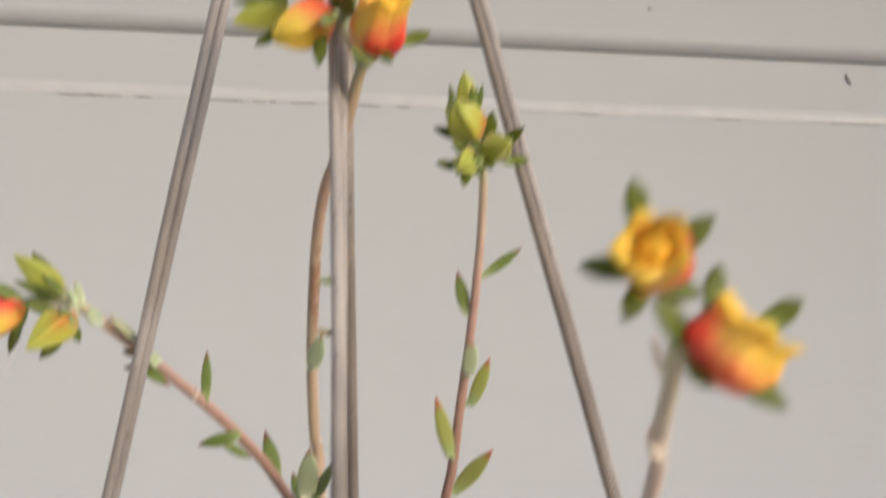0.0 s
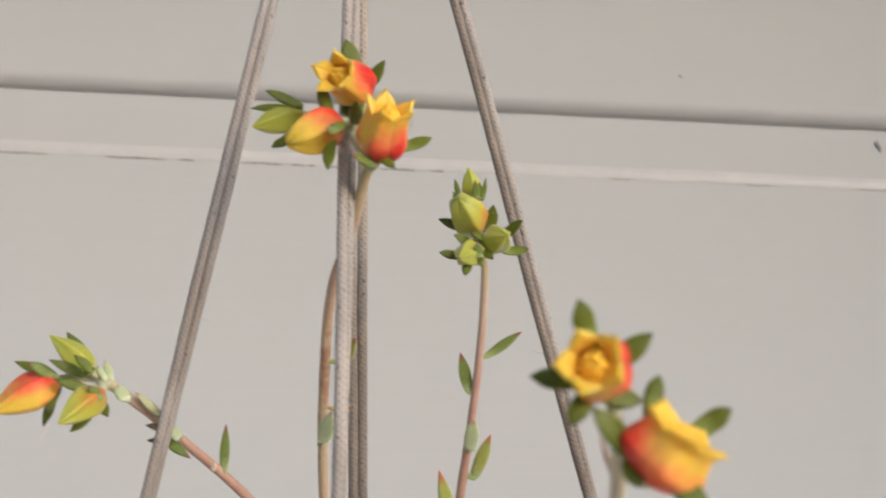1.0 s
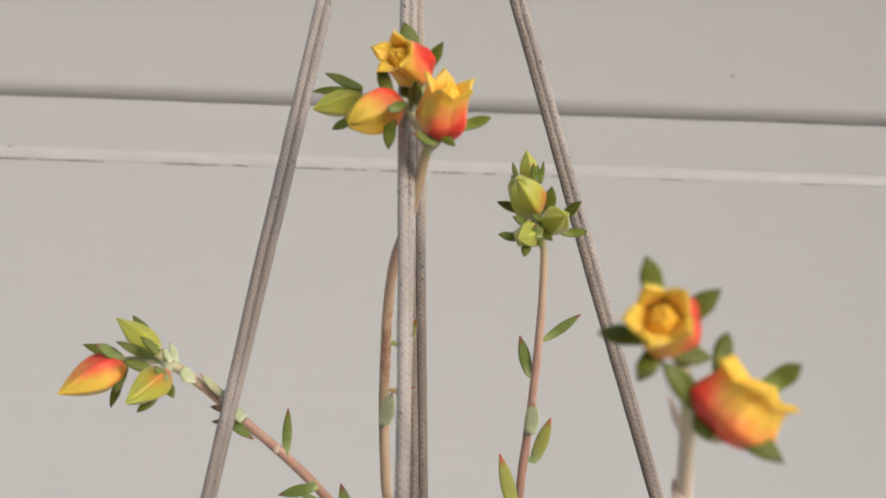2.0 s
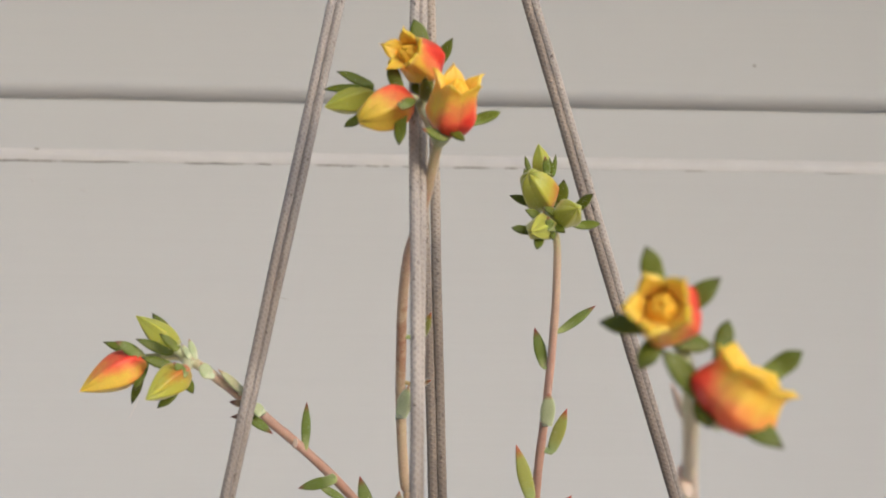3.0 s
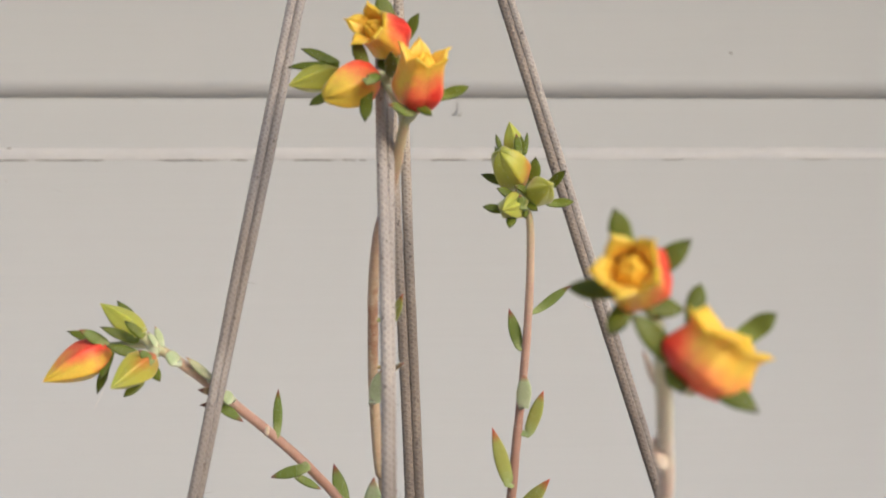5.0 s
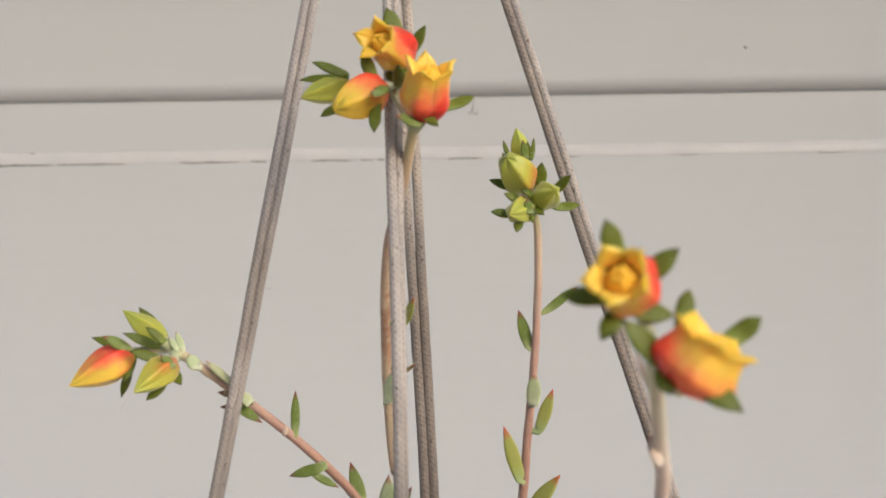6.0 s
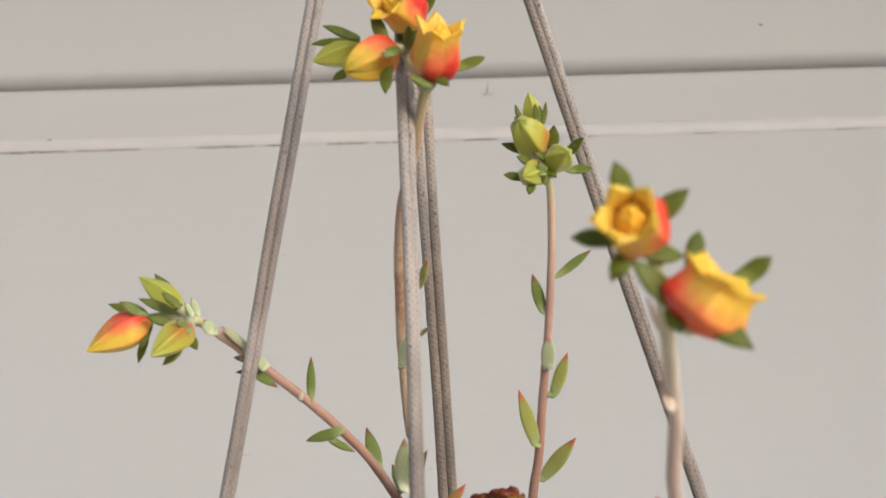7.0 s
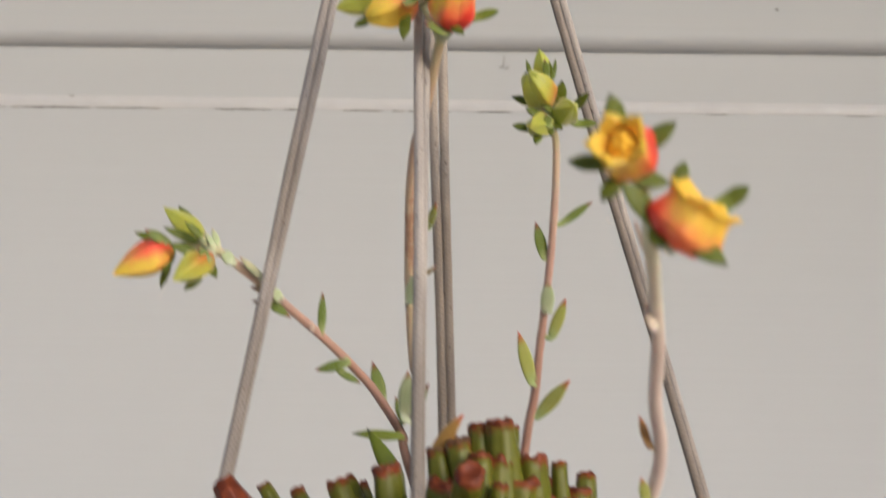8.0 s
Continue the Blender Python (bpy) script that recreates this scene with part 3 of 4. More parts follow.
def turned(profile, centre, seg=48):
    bm = bmesh.new()
    rings = [[centre + Vector((r * math.cos(2 * math.pi * j / seg), r * math.sin(2 * math.pi * j / seg), z)) for j in range(seg)] for r, z in profile]
    loft(bm, rings, lambda i, j: (i, j))
    return bm


part("pot_wall", turned([(0.0330, -0.12), (0.0450, -0.025), (0.0480, -0.025), (0.0495, -0.002), (0.0488, 0), (0.0450, 0), (0.0442, -0.01), (0.0435, -0.012)], POT), TERRACOTTA, pot)
part("soil", turned([(0.0428, -0.02), (0.0428, -0.008), (0.0225, -0.004), (0.0030, -0.003)], POT), SOIL, pot, "dark potting soil")

# ---- flowering stalk with three open flowers, behind the front cords ----
GROUP = "flowering succulent stalks"
tall = thing("flowering_stalk", mm((24.6, 34.0, 29.1)), "tall downy succulent stalk topped by orange and yellow bell flowers", "flower", GROUP)
HF = (25.5, -31.0, 102.6)
stem(tall, [(27.0, 34.0, -38.0), (24.1, 30.0, 26.4), (22.8, 25.0, 34.7), (21.8, 15.0, 49.5), (21.8, 6.0, 60.1), (22.0, -2.0, 69.3), (23.1, -12.0, 77.3), (25.2, -19.0, 82.2), (27.1, -26.0, 87.4), (28.2, -31.0, 91.9), (29.1, -34.0, 94.7)], 1.25, 1.05, TANSTEM, 1)
stem(tall, [(28.9, -33.5, 93.9), (27.6, -33.0, 97.6), HF, (24.2, -29.0, 106.6)], 1.0, 0.8, HUB, 2)
fl = flower(tall, (27.8, -31.0, 112.3), (21.0, -41.3, 111.2), 4.9, 1.0, None, (0.95, 0.3, 0.30), 12, 1, hub=HF, amount=1.15, neck=0.26, lip=0.16, foot=0.40, streak=0.2, label="open orange-red flower with a yellow mouth")
sepal(fl, (25.6, -29.0, 118.6), (23.6, -30.0, 124.2), 3.6)
sepal(fl, (28.8, -28.0, 114.9), (31.9, -30.0, 119.9), 2.7)
sepal(fl, (26.4, -33.0, 104.1), (26.2, -41.0, 105.0), 2.6)
sepal(fl, (25.3, -30.0, 107.4), (23.4, -30.0, 108.9), 2.2)
fl = flower(tall, (30.9, -36.5, 95.6), (33.0, -46.0, 103.2), 5.3, 1.0, None, (0.6, -0.6, -0.5), 24, 2, hub=(28.9, -33.5, 94.1), amount=0.55, neck=0.16, lip=0.24, foot=0.68, streak=0.8, label="open yellow flower blushed red at the base")
sepal(fl, (36.0, -37.0, 97.6), (41.6, -33.0, 101.6), 2.8)
sepal(fl, (31.7, -40.0, 93.9), (33.9, -42.0, 90.9), 1.9)
sepal(fl, (30.0, -39.0, 93.2), (25.7, -43.0, 92.8), 2.9, None, 0.2, DOWNY)
fl = flower(tall, (22.6, -33.5, 103.6), (13.2, -38.0, 96.6), 4.5, 0.0, None, (0.1, -0.5, 0.95), 56, 3, amount=0.42, blunt=0.9, foot=0.75, streak=0.3, hub=(24.6, -30.0, 104.6), label="closed yellow flower blushed orange")
sepal(fl, (20.9, -35.0, 105.4), (18.8, -38.0, 109.8), 2.8)
sepal(fl, (21.5, -36.0, 97.8), (21.2, -37.0, 92.0), 2.4)
sepal(fl, (21.9, -42.0, 98.4), (24.4, -40.0, 100.7), 2.4, None, 0.2, DOWNY)
fl = flower(tall, (14.7, -24.0, 109.0), (5.4, -28.0, 104.3), 3.3, 0.0, GREENBUD, (0.0, 0.0, 1.0), 5, 4, name="bud", amount=0.3, hub=(24.2, -27.0, 106.8), label="lime-green closed bud")
sepal(fl, (14.7, -26.0, 110.6), (7.6, -28.0, 112.6), 2.5)
sepal(fl, (12.2, -27.0, 109.5), (5.0, -27.0, 108.8), 2.0)
sepal(fl, (12.8, -25.0, 103.7), (9.5, -26.0, 100.8), 2.2)
leaf(tall, (21.8, 13.0, 47.3), (23.6, 6.0, 53.2), 3.4, FUZZY)
leaf(tall, (25.9, 2.0, 62.9), (28.3, -4.0, 67.3), 2.2, RUDDY)
leaf(tall, (25.1, 10.0, 54.0), (28.5, 2.0, 53.6), 1.8, RUDDY, blush=0.5)
leaf(tall, (21.4, 26.0, 21.6), (21.8, 16.0, 31.4), 4.4, FUZZY)
leaf(tall, (23.1, 27.0, 21.7), (27.0, 16.0, 28.7), 2.4)

# ---- stalk of green buds ----
budding = thing("flowering_stalk", mm((53.3, 31.0, 28.9)), "upright downy stalk topped by closed lime-green buds", "flower", GROUP)
HB = (55.7, 1.0, 89.2)
stem(budding, [(45.0, 37.0, -38.0), (50.8, 34.0, 13.9), (53.3, 31.0, 28.5), (54.3, 27.0, 38.9), (55.4, 23.0, 48.7), (56.4, 19.0, 58.4), (57.0, 14.0, 67.7), (57.3, 9.0, 76.9), (56.9, 3.0, 85.6), HB], 1.2, 0.85, STEM, 5)
fl = flower(budding, (54.6, 1.0, 94.6), (49.6, -7.5, 98.8), 4.3, 0.06, GREENBUD, (1.0, 0.0, -0.2), 18, 6, name="bud", amount=0.65, blunt=1.3, hub=HB, label="closed yellow-green bud blushed on one side")
sepal(fl, (51.7, 0.0, 94.4), (46.0, 1.0, 96.7), 2.5)
sepal(fl, (57.3, -1.0, 94.1), (58.0, -4.0, 98.9), 2.9)
sepal(fl, (51.5, 2.0, 98.8), (49.5, 2.0, 104.0), 1.9)
fl = flower(budding, (57.4, 0.0, 91.0), (60.1, -9.0, 89.9), 3.5, 0.10, GREENBUD, (0, 0, 1), 36, 7, name="bud", amount=0.3, blunt=0.5, hub=HB)
sepal(fl, (60.7, -2.0, 92.6), (64.3, -6.0, 94.7), 2.7)
sepal(fl, (61.4, 0.0, 89.4), (67.3, 4.0, 91.3), 2.5)
sepal(fl, (55.7, -3.0, 88.4), (57.8, -5.0, 85.6), 2.1)
sepal(fl, (57.2, -3.0, 90.6), (52.7, -6.0, 91.2), 2.2)
fl = flower(budding, (54.6, 0.0, 89.3), (49.8, -9.0, 84.3), 3.2, 0.10, GREENBUD, (0, 0, 1), 10, 8, name="bud", amount=0.3, blunt=0.5, hub=HB)
sepal(fl, (50.3, -2.0, 87.2), (45.9, -3.0, 87.4), 2.3)
sepal(fl, (52.3, -4.0, 84.9), (51.3, -6.0, 81.3), 2.1)
sepal(fl, (53.1, -3.0, 89.7), (48.9, -5.0, 91.0), 2.4)
sepal(fl, (54.5, -6.0, 86.0), (53.6, -8.0, 88.3), 2.2, None, 0.15, DOWNY)
sepal(fl, (55.0, -4.0, 86.5), (55.1, -5.0, 83.8), 1.4)
fl = flower(budding, (54.2, 5.0, 103.5), (52.9, 1.0, 109.8), 2.5, 0.0, GREENBUD, (-0.5, 0, -0.5), 10, 9, name="bud", amount=0.3, hub=(55.3, 4.0, 95.5))
sepal(fl, (51.2, 3.0, 103.1), (49.8, 2.0, 107.1), 1.3)
sepal(fl, (54.7, 0.0, 101.8), (53.9, -3.0, 104.9), 1.8, None, 0.1, DOWNY)
sepal(fl, (55.8, 2.0, 102.7), (55.3, 0.0, 105.9), 1.2)
sepal(fl, (56.4, 3.0, 102.7), (57.2, 3.0, 108.1), 1.1)
for tip, wide in (((53.2, -3.0, 91.6), 1.6), ((57.4, -4.0, 87.0), 1.5), ((54.6, -5.0, 88.6), 1.8), ((59.0, -2.0, 93.2), 1.4)):
    leaf(budding, HB, tip, wide, FUZZY, bend=0.2)
leaf(budding, (58.8, 14.0, 68.3), (66.9, 13.0, 74.1), 2.4, DOWNY)
leaf(budding, (55.2, 18.0, 60.5), (52.7, 15.0, 69.2), 2.9, DOWNY)
leaf(budding, (55.8, 21.0, 47.3), (55.5, 14.0, 53.4), 3.5, FUZZY, blunt=0.35)
leaf(budding, (57.0, 25.0, 41.9), (60.7, 22.0, 51.5), 3.1, RUDDY)
leaf(budding, (52.7, 28.0, 30.6), (48.7, 23.0, 43.1), 3.5, RUDDY)
leaf(budding, (53.9, 33.0, 23.3), (62.2, 29.0, 32.2), 3.8, RUDDY)

# ---- leaning stalk ----
leaning = thing("flowering_stalk", mm((20.5, 34.0, 17.0)), "leaning downy stalk with an orange bud and green buds", "flower", GROUP)
HL = (-26.1, 4.0, 58.5)
stem(leaning, [(38.0, 32.0, -38.0), (21.6, 34.0, 11.4), (20.1, 34.0, 18.1), (13.2, 30.0, 28.4), (7.1, 26.0, 34.7), (-0.4, 21.0, 41.1), (-8.8, 15.0, 47.4), (-13.9, 10.0, 51.0), (-19.3, 6.5, 54.8), (-23.0, 4.0, 57.0), HL], 1.2, 1.05, STEM, 11)
stem(leaning, [(-23.4, 4.0, 57.0), HL, (-29.6, 4.0, 60.5)], 1.3, 1.0, HUB, 12)
fl = flower(leaning, (-34.7, 3.0, 57.4), (-46.2, -2.0, 49.4), 4.4, 0.0, None, (0.3, -0.5, 0.8), 20, 13, hub=HL, amount=0.75, label="closed orange-red bud with a yellow tip")
sepal(fl, (-36.4, 4.0, 59.2), (-44.0, 4.0, 61.7), 2.3)
sepal(fl, (-34.5, 0.0, 57.9), (-39.4, -3.0, 60.2), 2.6, None, 0.15, DOWNY)
sepal(fl, (-33.7, 2.0, 56.8), (-35.1, 0.0, 50.0), 2.1)
sepal(fl, (-35.3, 5.0, 54.5), (-36.4, 4.0, 47.9), 2.0)
fl = flower(leaning, (-24.8, 0.0, 54.4), (-30.3, -9.0, 46.5), 3.6, 0.05, GREENBUD, (0.7, -0.3, 0.7), 30, 14, name="bud", amount=0.75, hub=HL, label="closed yellow bud blushed orange at the base")
sepal(fl, (-27.5, -1.0, 55.3), (-33.5, -3.0, 56.7), 2.4)
sepal(fl, (-24.9, 1.0, 53.4), (-22.5, 0.0, 49.6), 2.3)
sepal(fl, (-26.7, 0.0, 49.5), (-29.7, -1.0, 46.2), 2.1)
sepal(fl, (-23.8, -4.0, 53.0), (-26.0, -6.0, 55.1), 2.0, None, 0.15, DOWNY)
fl = flower(leaning, (-27.4, 2.0, 60.0), (-36.4, 0.0, 66.8), 2.9, 0.0, GREENBUD, (0, 0.2, -1), 15, 15, name="bud", amount=0.3, hub=HL, label="small lime-green bud")
sepal(fl, (-28.5, 5.0, 61.5), (-33.8, 4.0, 68.5), 3.0)
sepal(fl, (-28.2, 0.0, 58.6), (-35.2, -3.0, 60.8), 2.3)
sepal(fl, (-26.2, -3.0, 58.9), (-29.7, -5.0, 61.5), 2.0)
sepal(fl, (-30.8, 3.0, 62.4), (-35.9, 2.0, 65.5), 2.0)
leaf(leaning, (-23.3, 3.0, 58.3), (-24.8, 2.0, 62.2), 1.7, FUZZY)
leaf(leaning, (-24.3, 2.0, 58.0), (-26.0, 1.0, 60.7), 1.4, FUZZY)
leaf(leaning, (-19.7, 2.0, 53.9), (-21.6, 1.0, 56.6), 2.8, FUZZY, blunt=0.3)
leaf(leaning, (-12.1, 9.0, 49.1), (-15.9, 7.0, 49.3), 1.7, BROWNED)
leaf(leaning, (-11.4, 11.0, 47.0), (-15.7, 9.0, 46.3), 1.5, BROWNED)
leaf(leaning, (-12.9, 7.0, 51.5), (-18.3, 4.0, 55.9), 1.9, FUZZY, label="pale tan withered leaf lying on the stem", blush=0.25)
leaf(leaning, (-2.3, 19.0, 41.4), (-1.9, 18.0, 43.6), 1.2, PALE)
leaf(leaning, (-9.0, 10.0, 47.3), (-10.7, 8.0, 49.1), 2.6, FUZZY, blunt=0.4)
leaf(leaning, (-12.8, 12.0, 47.7), (-6.5, 12.0, 43.1), 2.4)
leaf(leaning, (0.0, 20.0, 41.2), (-0.4, 23.0, 52.6), 2.2)
leaf(leaning, (6.6, 22.0, 34.5), (-1.6, 24.0, 32.6), 2.9)
leaf(leaning, (4.0, 26.0, 33.2), (9.7, 27.0, 30.1), 2.0)
leaf(leaning, (15.2, 31.0, 25.7), (12.1, 31.0, 36.5), 3.4)
leaf(leaning, (20.5, 32.0, 21.7), (18.2, 31.0, 27.5), 2.6)
leaf(leaning, (20.2, 31.0, 17.8), (8.2, 22.0, 16.9), 2.9, SEPAL)

# ---- near stalk with two open flowers ----
near = thing("flowering_stalk", mm((68.3, -46.0, -2.6)), "pale downy stalk with two open orange and yellow flowers", "flower", GROUP)
HR = (59.3, -104.0, 31.3)
stem(near, [(54.0, -14.0, -40.0), (68.3, -46.0, -2.6), (66.0, -66.0, 12.6), (65.0, -76.0, 19.0), (63.2, -85.0, 24.0), (60.9, -96.0, 27.8), HR], 1.25, 1.0, PALESTEM, 21)
stem(near, [(59.4, -103.0, 29.9), HR, (58.5, -103.0, 36.7)], 0.95, 0.85, HUB, 22)
fl = flower(near, (57.3, -103.8, 39.6), (53.4, -114.6, 38.5), 4.5, 1.0, None, (0.9, 0.3, 0.25), 38, 23, amount=0.9, neck=0.26, lip=0.15, foot=0.75, streak=0.2, hub=(58.6, -103.0, 36.4), label="open yellow flower facing outwards, red behind")
sepal(fl, (55.2, -106.0, 43.7), (53.7, -108.0, 47.7), 3.0)
sepal(fl, (58.2, -107.0, 40.0), (62.9, -108.0, 43.7), 2.9)
sepal(fl, (52.6, -107.0, 37.8), (47.8, -106.0, 38.3), 2.8)
sepal(fl, (54.7, -106.0, 35.8), (52.3, -107.0, 32.1), 2.5)
sepal(fl, (57.3, -105.0, 36.6), (62.4, -104.0, 36.0), 2.9)
fl = flower(near, (61.8, -106.0, 26.7), (66.1, -109.8, 32.0), 6.0, 0.95, None, (-0.75, 0.1, 0.7), 4, 24, hub=HR, amount=1.05, neck=0.20, lip=0.13, foot=0.90, streak=0.15, label="open golden flower with a red shoulder")
sepal(fl, (63.5, -104.0, 35.9), (64.6, -104.0, 39.4), 2.3)
sepal(fl, (59.4, -108.0, 29.4), (54.4, -110.0, 34.0), 3.2)
sepal(fl, (69.7, -105.0, 32.9), (72.9, -106.0, 35.0), 2.6)
sepal(fl, (63.3, -109.0, 26.5), (68.2, -110.0, 22.3), 3.2)
sepal(fl, (59.5, -108.0, 27.6), (60.0, -109.0, 24.8), 2.6)
leaf(near, (60.3, -96.0, 27.8), (58.2, -98.0, 32.5), 0.9, PALE)
leaf(near, (63.3, -82.0, 20.1), (62.1, -83.0, 24.1), 1.7, PALE)
leaf(near, (66.5, -56.0, 5.4), (64.8, -57.0, 10.5), 1.6, RUDDY, blush=0.7)
leaf(near, (67.1, -48.0, -3.5), (65.9, -50.0, 0.6), 2.0, RUDDY)

# ---- clump of tube-leaved jade at the foot ----
jade = thing("jade_plant", POT + Vector((0, 0, -0.006)), "clump of glossy green tube leaves with red tips", "succulent plant")


def tube_leaf(tip, root, r, label="", taper=0.28, lumps=0.30, skin=None, cap=None):
    """A finger-like leaf, closed by a red end with an uneven raised rim round a hollow."""
    a, b = mm(root), mm(tip)
    rnd = random.Random(int(r * 1000 + tip[0] * 37))
    sway = Vector((rnd.uniform(-1, 1), rnd.uniform(-1, 1), 0)) * 0.0025
    turn, flat, rm = rnd.random() * 50, rnd.uniform(0.66, 1.0), r / 1000
    pts = smooth_path([a, a.lerp(b, 0.35) + sway, a.lerp(b, 0.7) + sway * 0.7, b], 6)
    d = (pts[-1] - pts[-2]).normalized()
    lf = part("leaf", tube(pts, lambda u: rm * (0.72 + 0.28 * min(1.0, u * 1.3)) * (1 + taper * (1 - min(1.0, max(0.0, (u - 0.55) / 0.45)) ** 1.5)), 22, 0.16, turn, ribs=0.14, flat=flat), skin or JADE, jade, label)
    side = Vector((0.31, 0.95, 0.05))
    side = (side - d * side.dot(d)).normalized()
    up = d.cross(side)
    rings = []
    for k, w in ((-0.05, 1.012), (0.0, 1.015), (0.07, 1.0), (0.17, 0.96), (0.25, 0.86), (0.28, 0.72), (0.22, 0.56), (0.14, 0.38), (0.10, 0.20), (0.09, 0.05)):
        ring = []
        for j in range(22):
            an = 2 * math.pi * j / 22
            lump = noise.noise(Vector((math.cos(an) * 1.3 + turn, math.sin(an) * 1.3, turn)))
            high = k + lumps * lump * max(0.0, k) / 0.28 * min(1.0, w / 0.6)
            rr = rm * w * (1 + 0.10 * lump + 0.14 * math.sin(3 * an + turn) * math.sin(5 * an + 2 * turn))
            ring.append(b + d * (high * rm) + (side * math.cos(an) + up * math.sin(an) * flat) * rr)
        rings.append(ring)
    bm = bmesh.new()
    loft(bm, rings, lambda i, j: (i / 9, 0.0))
    part("leaf_tip", bm, cap or JADE_TIP, lf, "red leaf tip with a raised rim")


tube_leaf((-18.6, 5.0, 3.3), (6.0, 12.0, -36.0), 3.2, "reddened tube leaf", 0.6, 0.15, skin=JADE_TIP)
tube_leaf((-14.1, 34.0, 5.3), (14.0, 30.0, -36.0), 2.1)
tube_leaf((-5.5, 32.0, 3.9), (18.0, 26.0, -36.0), 2.2)
tube_leaf((7.1, 14.0, 4.4), (24.0, 14.0, -36.0), 4.4)
tube_leaf((11.5, 20.0, 5.0), (27.0, 20.0, -36.0), 1.6)
tube_leaf((17.8, 6.0, 7.0), (31.0, 10.0, -36.0), 3.8)
tube_leaf((43.2, 2.0, 17.0), (46.0, 8.0, -36.0), 3.7, "broad glossy tube leaf with a red rim", 0.60, 0.55)
tube_leaf((38.6, 5.0, 16.6), (43.0, 10.0, -36.0), 2.9, "", 0.3)
tube_leaf((46.3, 7.0, 16.9), (49.0, 12.0, -36.0), 2.1, "", 0.4)
tube_leaf((34.0, 4.0, 12.8), (40.0, 10.0, -36.0), 3.9, "tube leaf with a brown withered end", cap=WITHERED)
tube_leaf((30.0, 6.0, 11.2), (38.0, 10.0, -36.0), 3.5, "tube leaf with a brown withered end", cap=WITHERED)
tube_leaf((38.7, -3.0, 9.0), (42.0, 4.0, -36.0), 3.0)
tube_leaf((36.2, -16.0, 4.0), (40.0, 8.0, -12.0), 3.7, "tube leaf with its round red end turned outwards", 0.1, 0.06)
tube_leaf((42.9, -8.0, 2.4), (45.0, 0.0, -36.0), 2.0)
tube_leaf((51.0, 5.0, 9.6), (51.0, 8.0, -36.0), 3.5)
tube_leaf((48.9, 12.0, 9.8), (50.0, 14.0, -36.0), 2.9)
tube_leaf((57.4, 12.0, 9.2), (53.0, 12.0, -36.0), 2.0)
tube_leaf((64.8, 22.0, 7.7), (58.0, 20.0, -36.0), 2.6)
tube_leaf((61.7, 16.0, 3.5), (57.0, 16.0, -36.0), 3.8)
tube_leaf((54.6, 14.0, 5.2), (53.0, 16.0, -36.0), 3.9)
rnd = random.Random(11)
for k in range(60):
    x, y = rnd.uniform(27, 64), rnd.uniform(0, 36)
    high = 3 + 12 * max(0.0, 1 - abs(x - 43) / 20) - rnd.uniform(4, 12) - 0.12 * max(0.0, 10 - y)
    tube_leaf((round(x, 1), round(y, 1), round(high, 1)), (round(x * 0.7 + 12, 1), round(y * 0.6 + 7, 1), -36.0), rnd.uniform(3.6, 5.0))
for k in range(12):
    x, y = rnd.uniform(-20, 80), rnd.uniform(4, 40)
    tube_leaf((round(x, 1), round(y, 1), round(rnd.uniform(-14, -2), 1)), (round(x * 0.6 + 15, 1), round(y * 0.6 + 7, 1), -36.0), rnd.uniform(2.0, 3.2))
leaf(jade, (21.0, 16.0, 4.0), (12.1, 20.0, 18.1), 4.6, SEPAL, 3.0, fullness=0.3)
leaf(jade, (27.6, 8.0, 10.2), (35.3, 6.0, 19.8), 3.4, RUDDY, 2.6, blush=0.6, bend=0.3)
leaf(jade, (31.2, 9.0, 9.9), (33.0, 8.0, 15.0), 2.6, BROWNED, 2.0)
for p in (-8.0, 0.0, 8.0):
    bm = tube(smooth_path([mm((40.0 + p, 26.0, -46.0)), mm((40.0 + p * 1.6, 27.0, -38.0)), mm((40.0 + p * 2.0, 27.0, -28.0))]), lambda u: 0.004 - 0.001 * u, 10, 0.2, p)
    part("trunk", bm, STEM, jade, "short brown trunk")


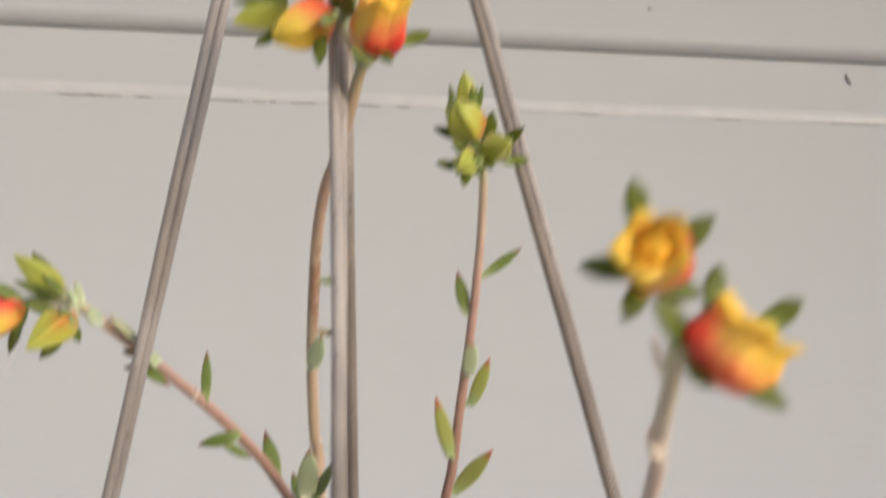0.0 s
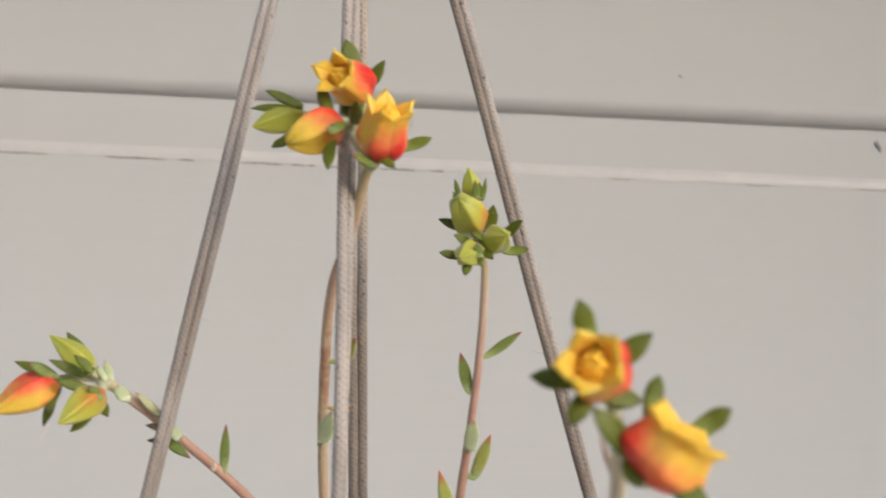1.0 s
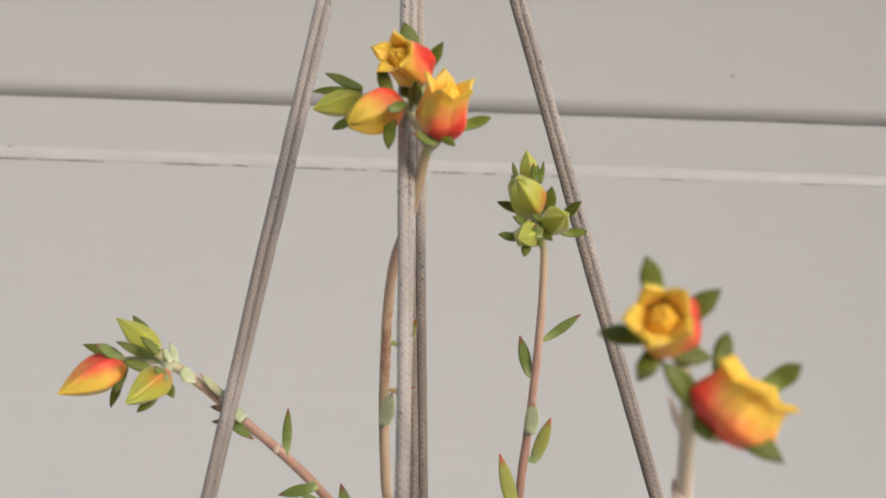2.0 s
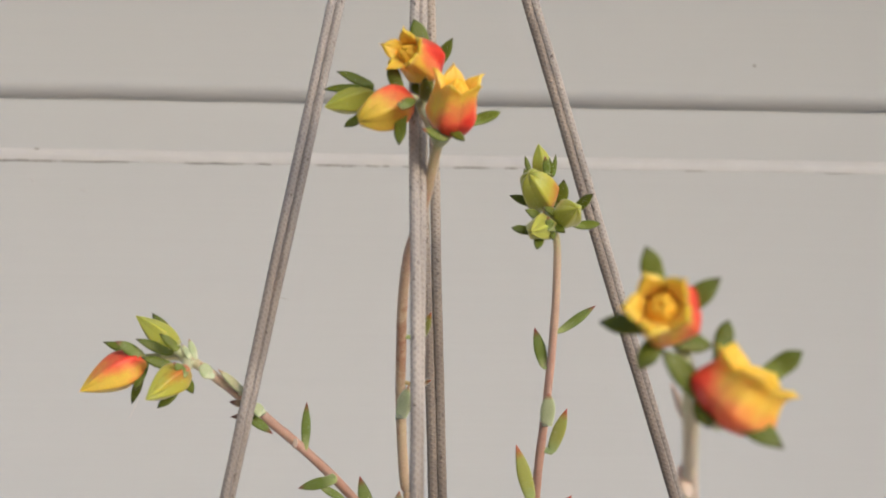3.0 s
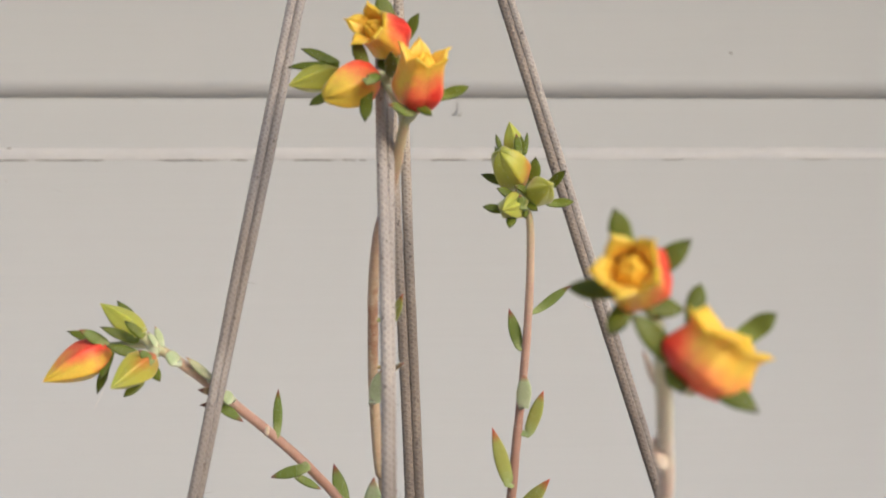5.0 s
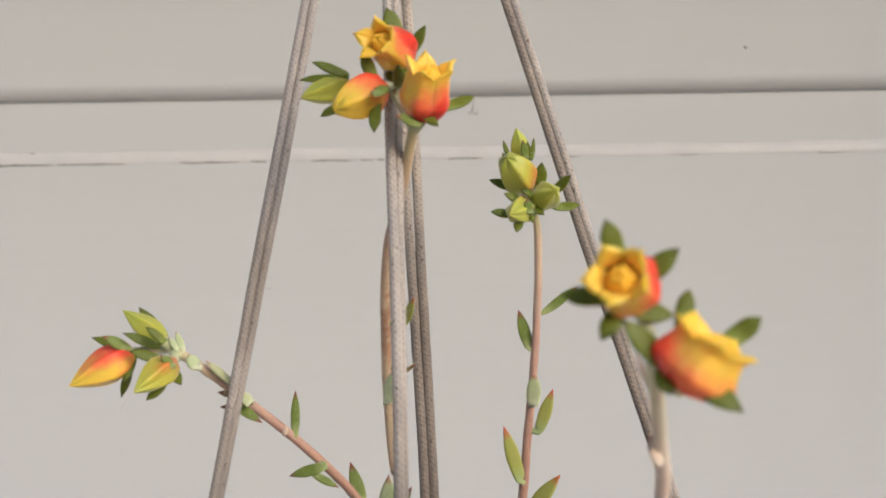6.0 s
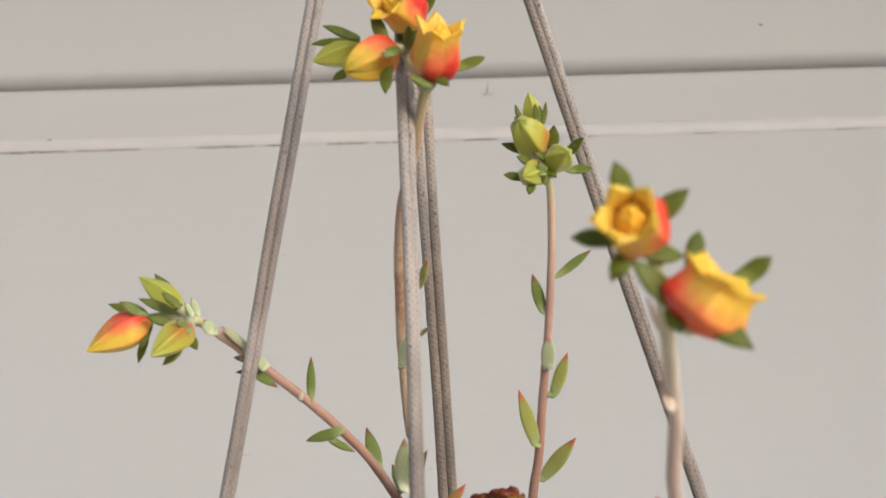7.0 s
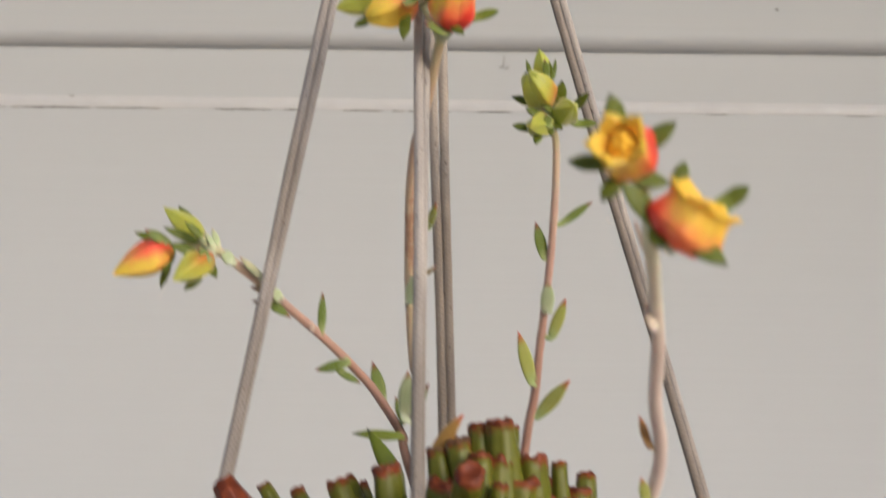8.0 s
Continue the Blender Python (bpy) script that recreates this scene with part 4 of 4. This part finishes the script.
# ---- fine pale down on stems, leaves and sepals ----
HAIR = plain_material("pale_down", (0.62, 0.64, 0.56), (0.75, 0.76, 0.70), 0.7, 100.0, 0.0)
for root in (tall, budding, leaning, near):
    rnd = random.Random(3)
    verts, faces = [], []
    for p, n in DOWN.get(root.name, ()):
        way = (n + Vector((rnd.uniform(-0.5, 0.5), rnd.uniform(-0.5, 0.5), rnd.uniform(-0.3, 0.6)))).normalized()
        side = way.cross(Vector((rnd.uniform(-1, 1), rnd.uniform(-1, 1), rnd.uniform(-1, 1)))).normalized() * 0.000016
        k = len(verts)
        verts += [p - side, p + side, p + way * rnd.uniform(0.0003, 0.0008)]
        faces.append((k, k + 1, k + 2))
    me = bpy.data.meshes.new("down")
    me.from_pydata(verts, [], faces)
    me.materials.append(HAIR)
    ob = new("down", me)
    ob.parent = root
    tagged(ob, "fine pale down", kind="stuff")

# ---- stray fibres that stand off the cords ----
rnd = random.Random(8)
verts, faces = [], []
for foot_x, foot_y in ((-0.0256, 0.0160), (0.1072, 0.0494), (0.0264, -0.0344), (0.0335, 0.0650)):
    low = Vector((foot_x, foot_y, 1.47))
    for k in range(420):
        p = low.lerp(APEX, rnd.uniform(-0.05, 0.75))
        a = rnd.uniform(0, 2 * math.pi)
        out = Vector((math.cos(a), math.sin(a), 0))
        p = p + out * 0.0013
        bend = Vector((rnd.uniform(-1, 1), rnd.uniform(-1, 1), rnd.uniform(-1, 1))) * 0.6
        ln = rnd.uniform(0.0004, 0.0012) if k % 40 else rnd.uniform(0.002, 0.0035)
        line = [p, p + (out + bend).normalized() * ln * 0.5, p + (out + bend * 2.2).normalized() * ln]
        w = Vector((0, 0, 0.00003)) if abs(bend.z) < 0.4 else Vector((0.00003, 0, 0))
        i = len(verts)
        verts += [line[0] - w, line[0] + w, line[1] - w, line[1] + w, line[2]]
        faces += [(i, i + 1, i + 3, i + 2), (i + 2, i + 3, i + 4)]
me = bpy.data.meshes.new("stray_fibres")
me.from_pydata([v - APEX for v in verts], [], faces)
me.materials.append(CORD)
ob = new("cord_fuzz", me)
ob.parent = hanger
tagged(ob, "short stray cotton fibres", kind="stuff")

# ---- a loose thread under the leaning buds, and a curled fibre on one cord ----
THREAD = plain_material("pale_thread", (0.62, 0.58, 0.54), (0.74, 0.70, 0.66), 0.8, 200.0, 0.0)
part("thread", tube(smooth_path([mm(p) for p in ((-33.3, 0, 51.0), (-34.0, 0, 48.9), (-34.5, 0, 47.0), (-35.6, 0, 44.2))]), lambda u: 0.00006, 6), THREAD, leaning, "fine pale loose thread")
part("loose_fibre", tube(smooth_path([mm(p) for p in ((75.2, 26, 73.2), (73.6, 23, 71.6), (72.4, 22, 71.3), (71.4, 22, 72.0), (71.9, 22, 72.9))]), lambda u: 0.00009, 6), THREAD, hanger, "curled loose cotton fibre")
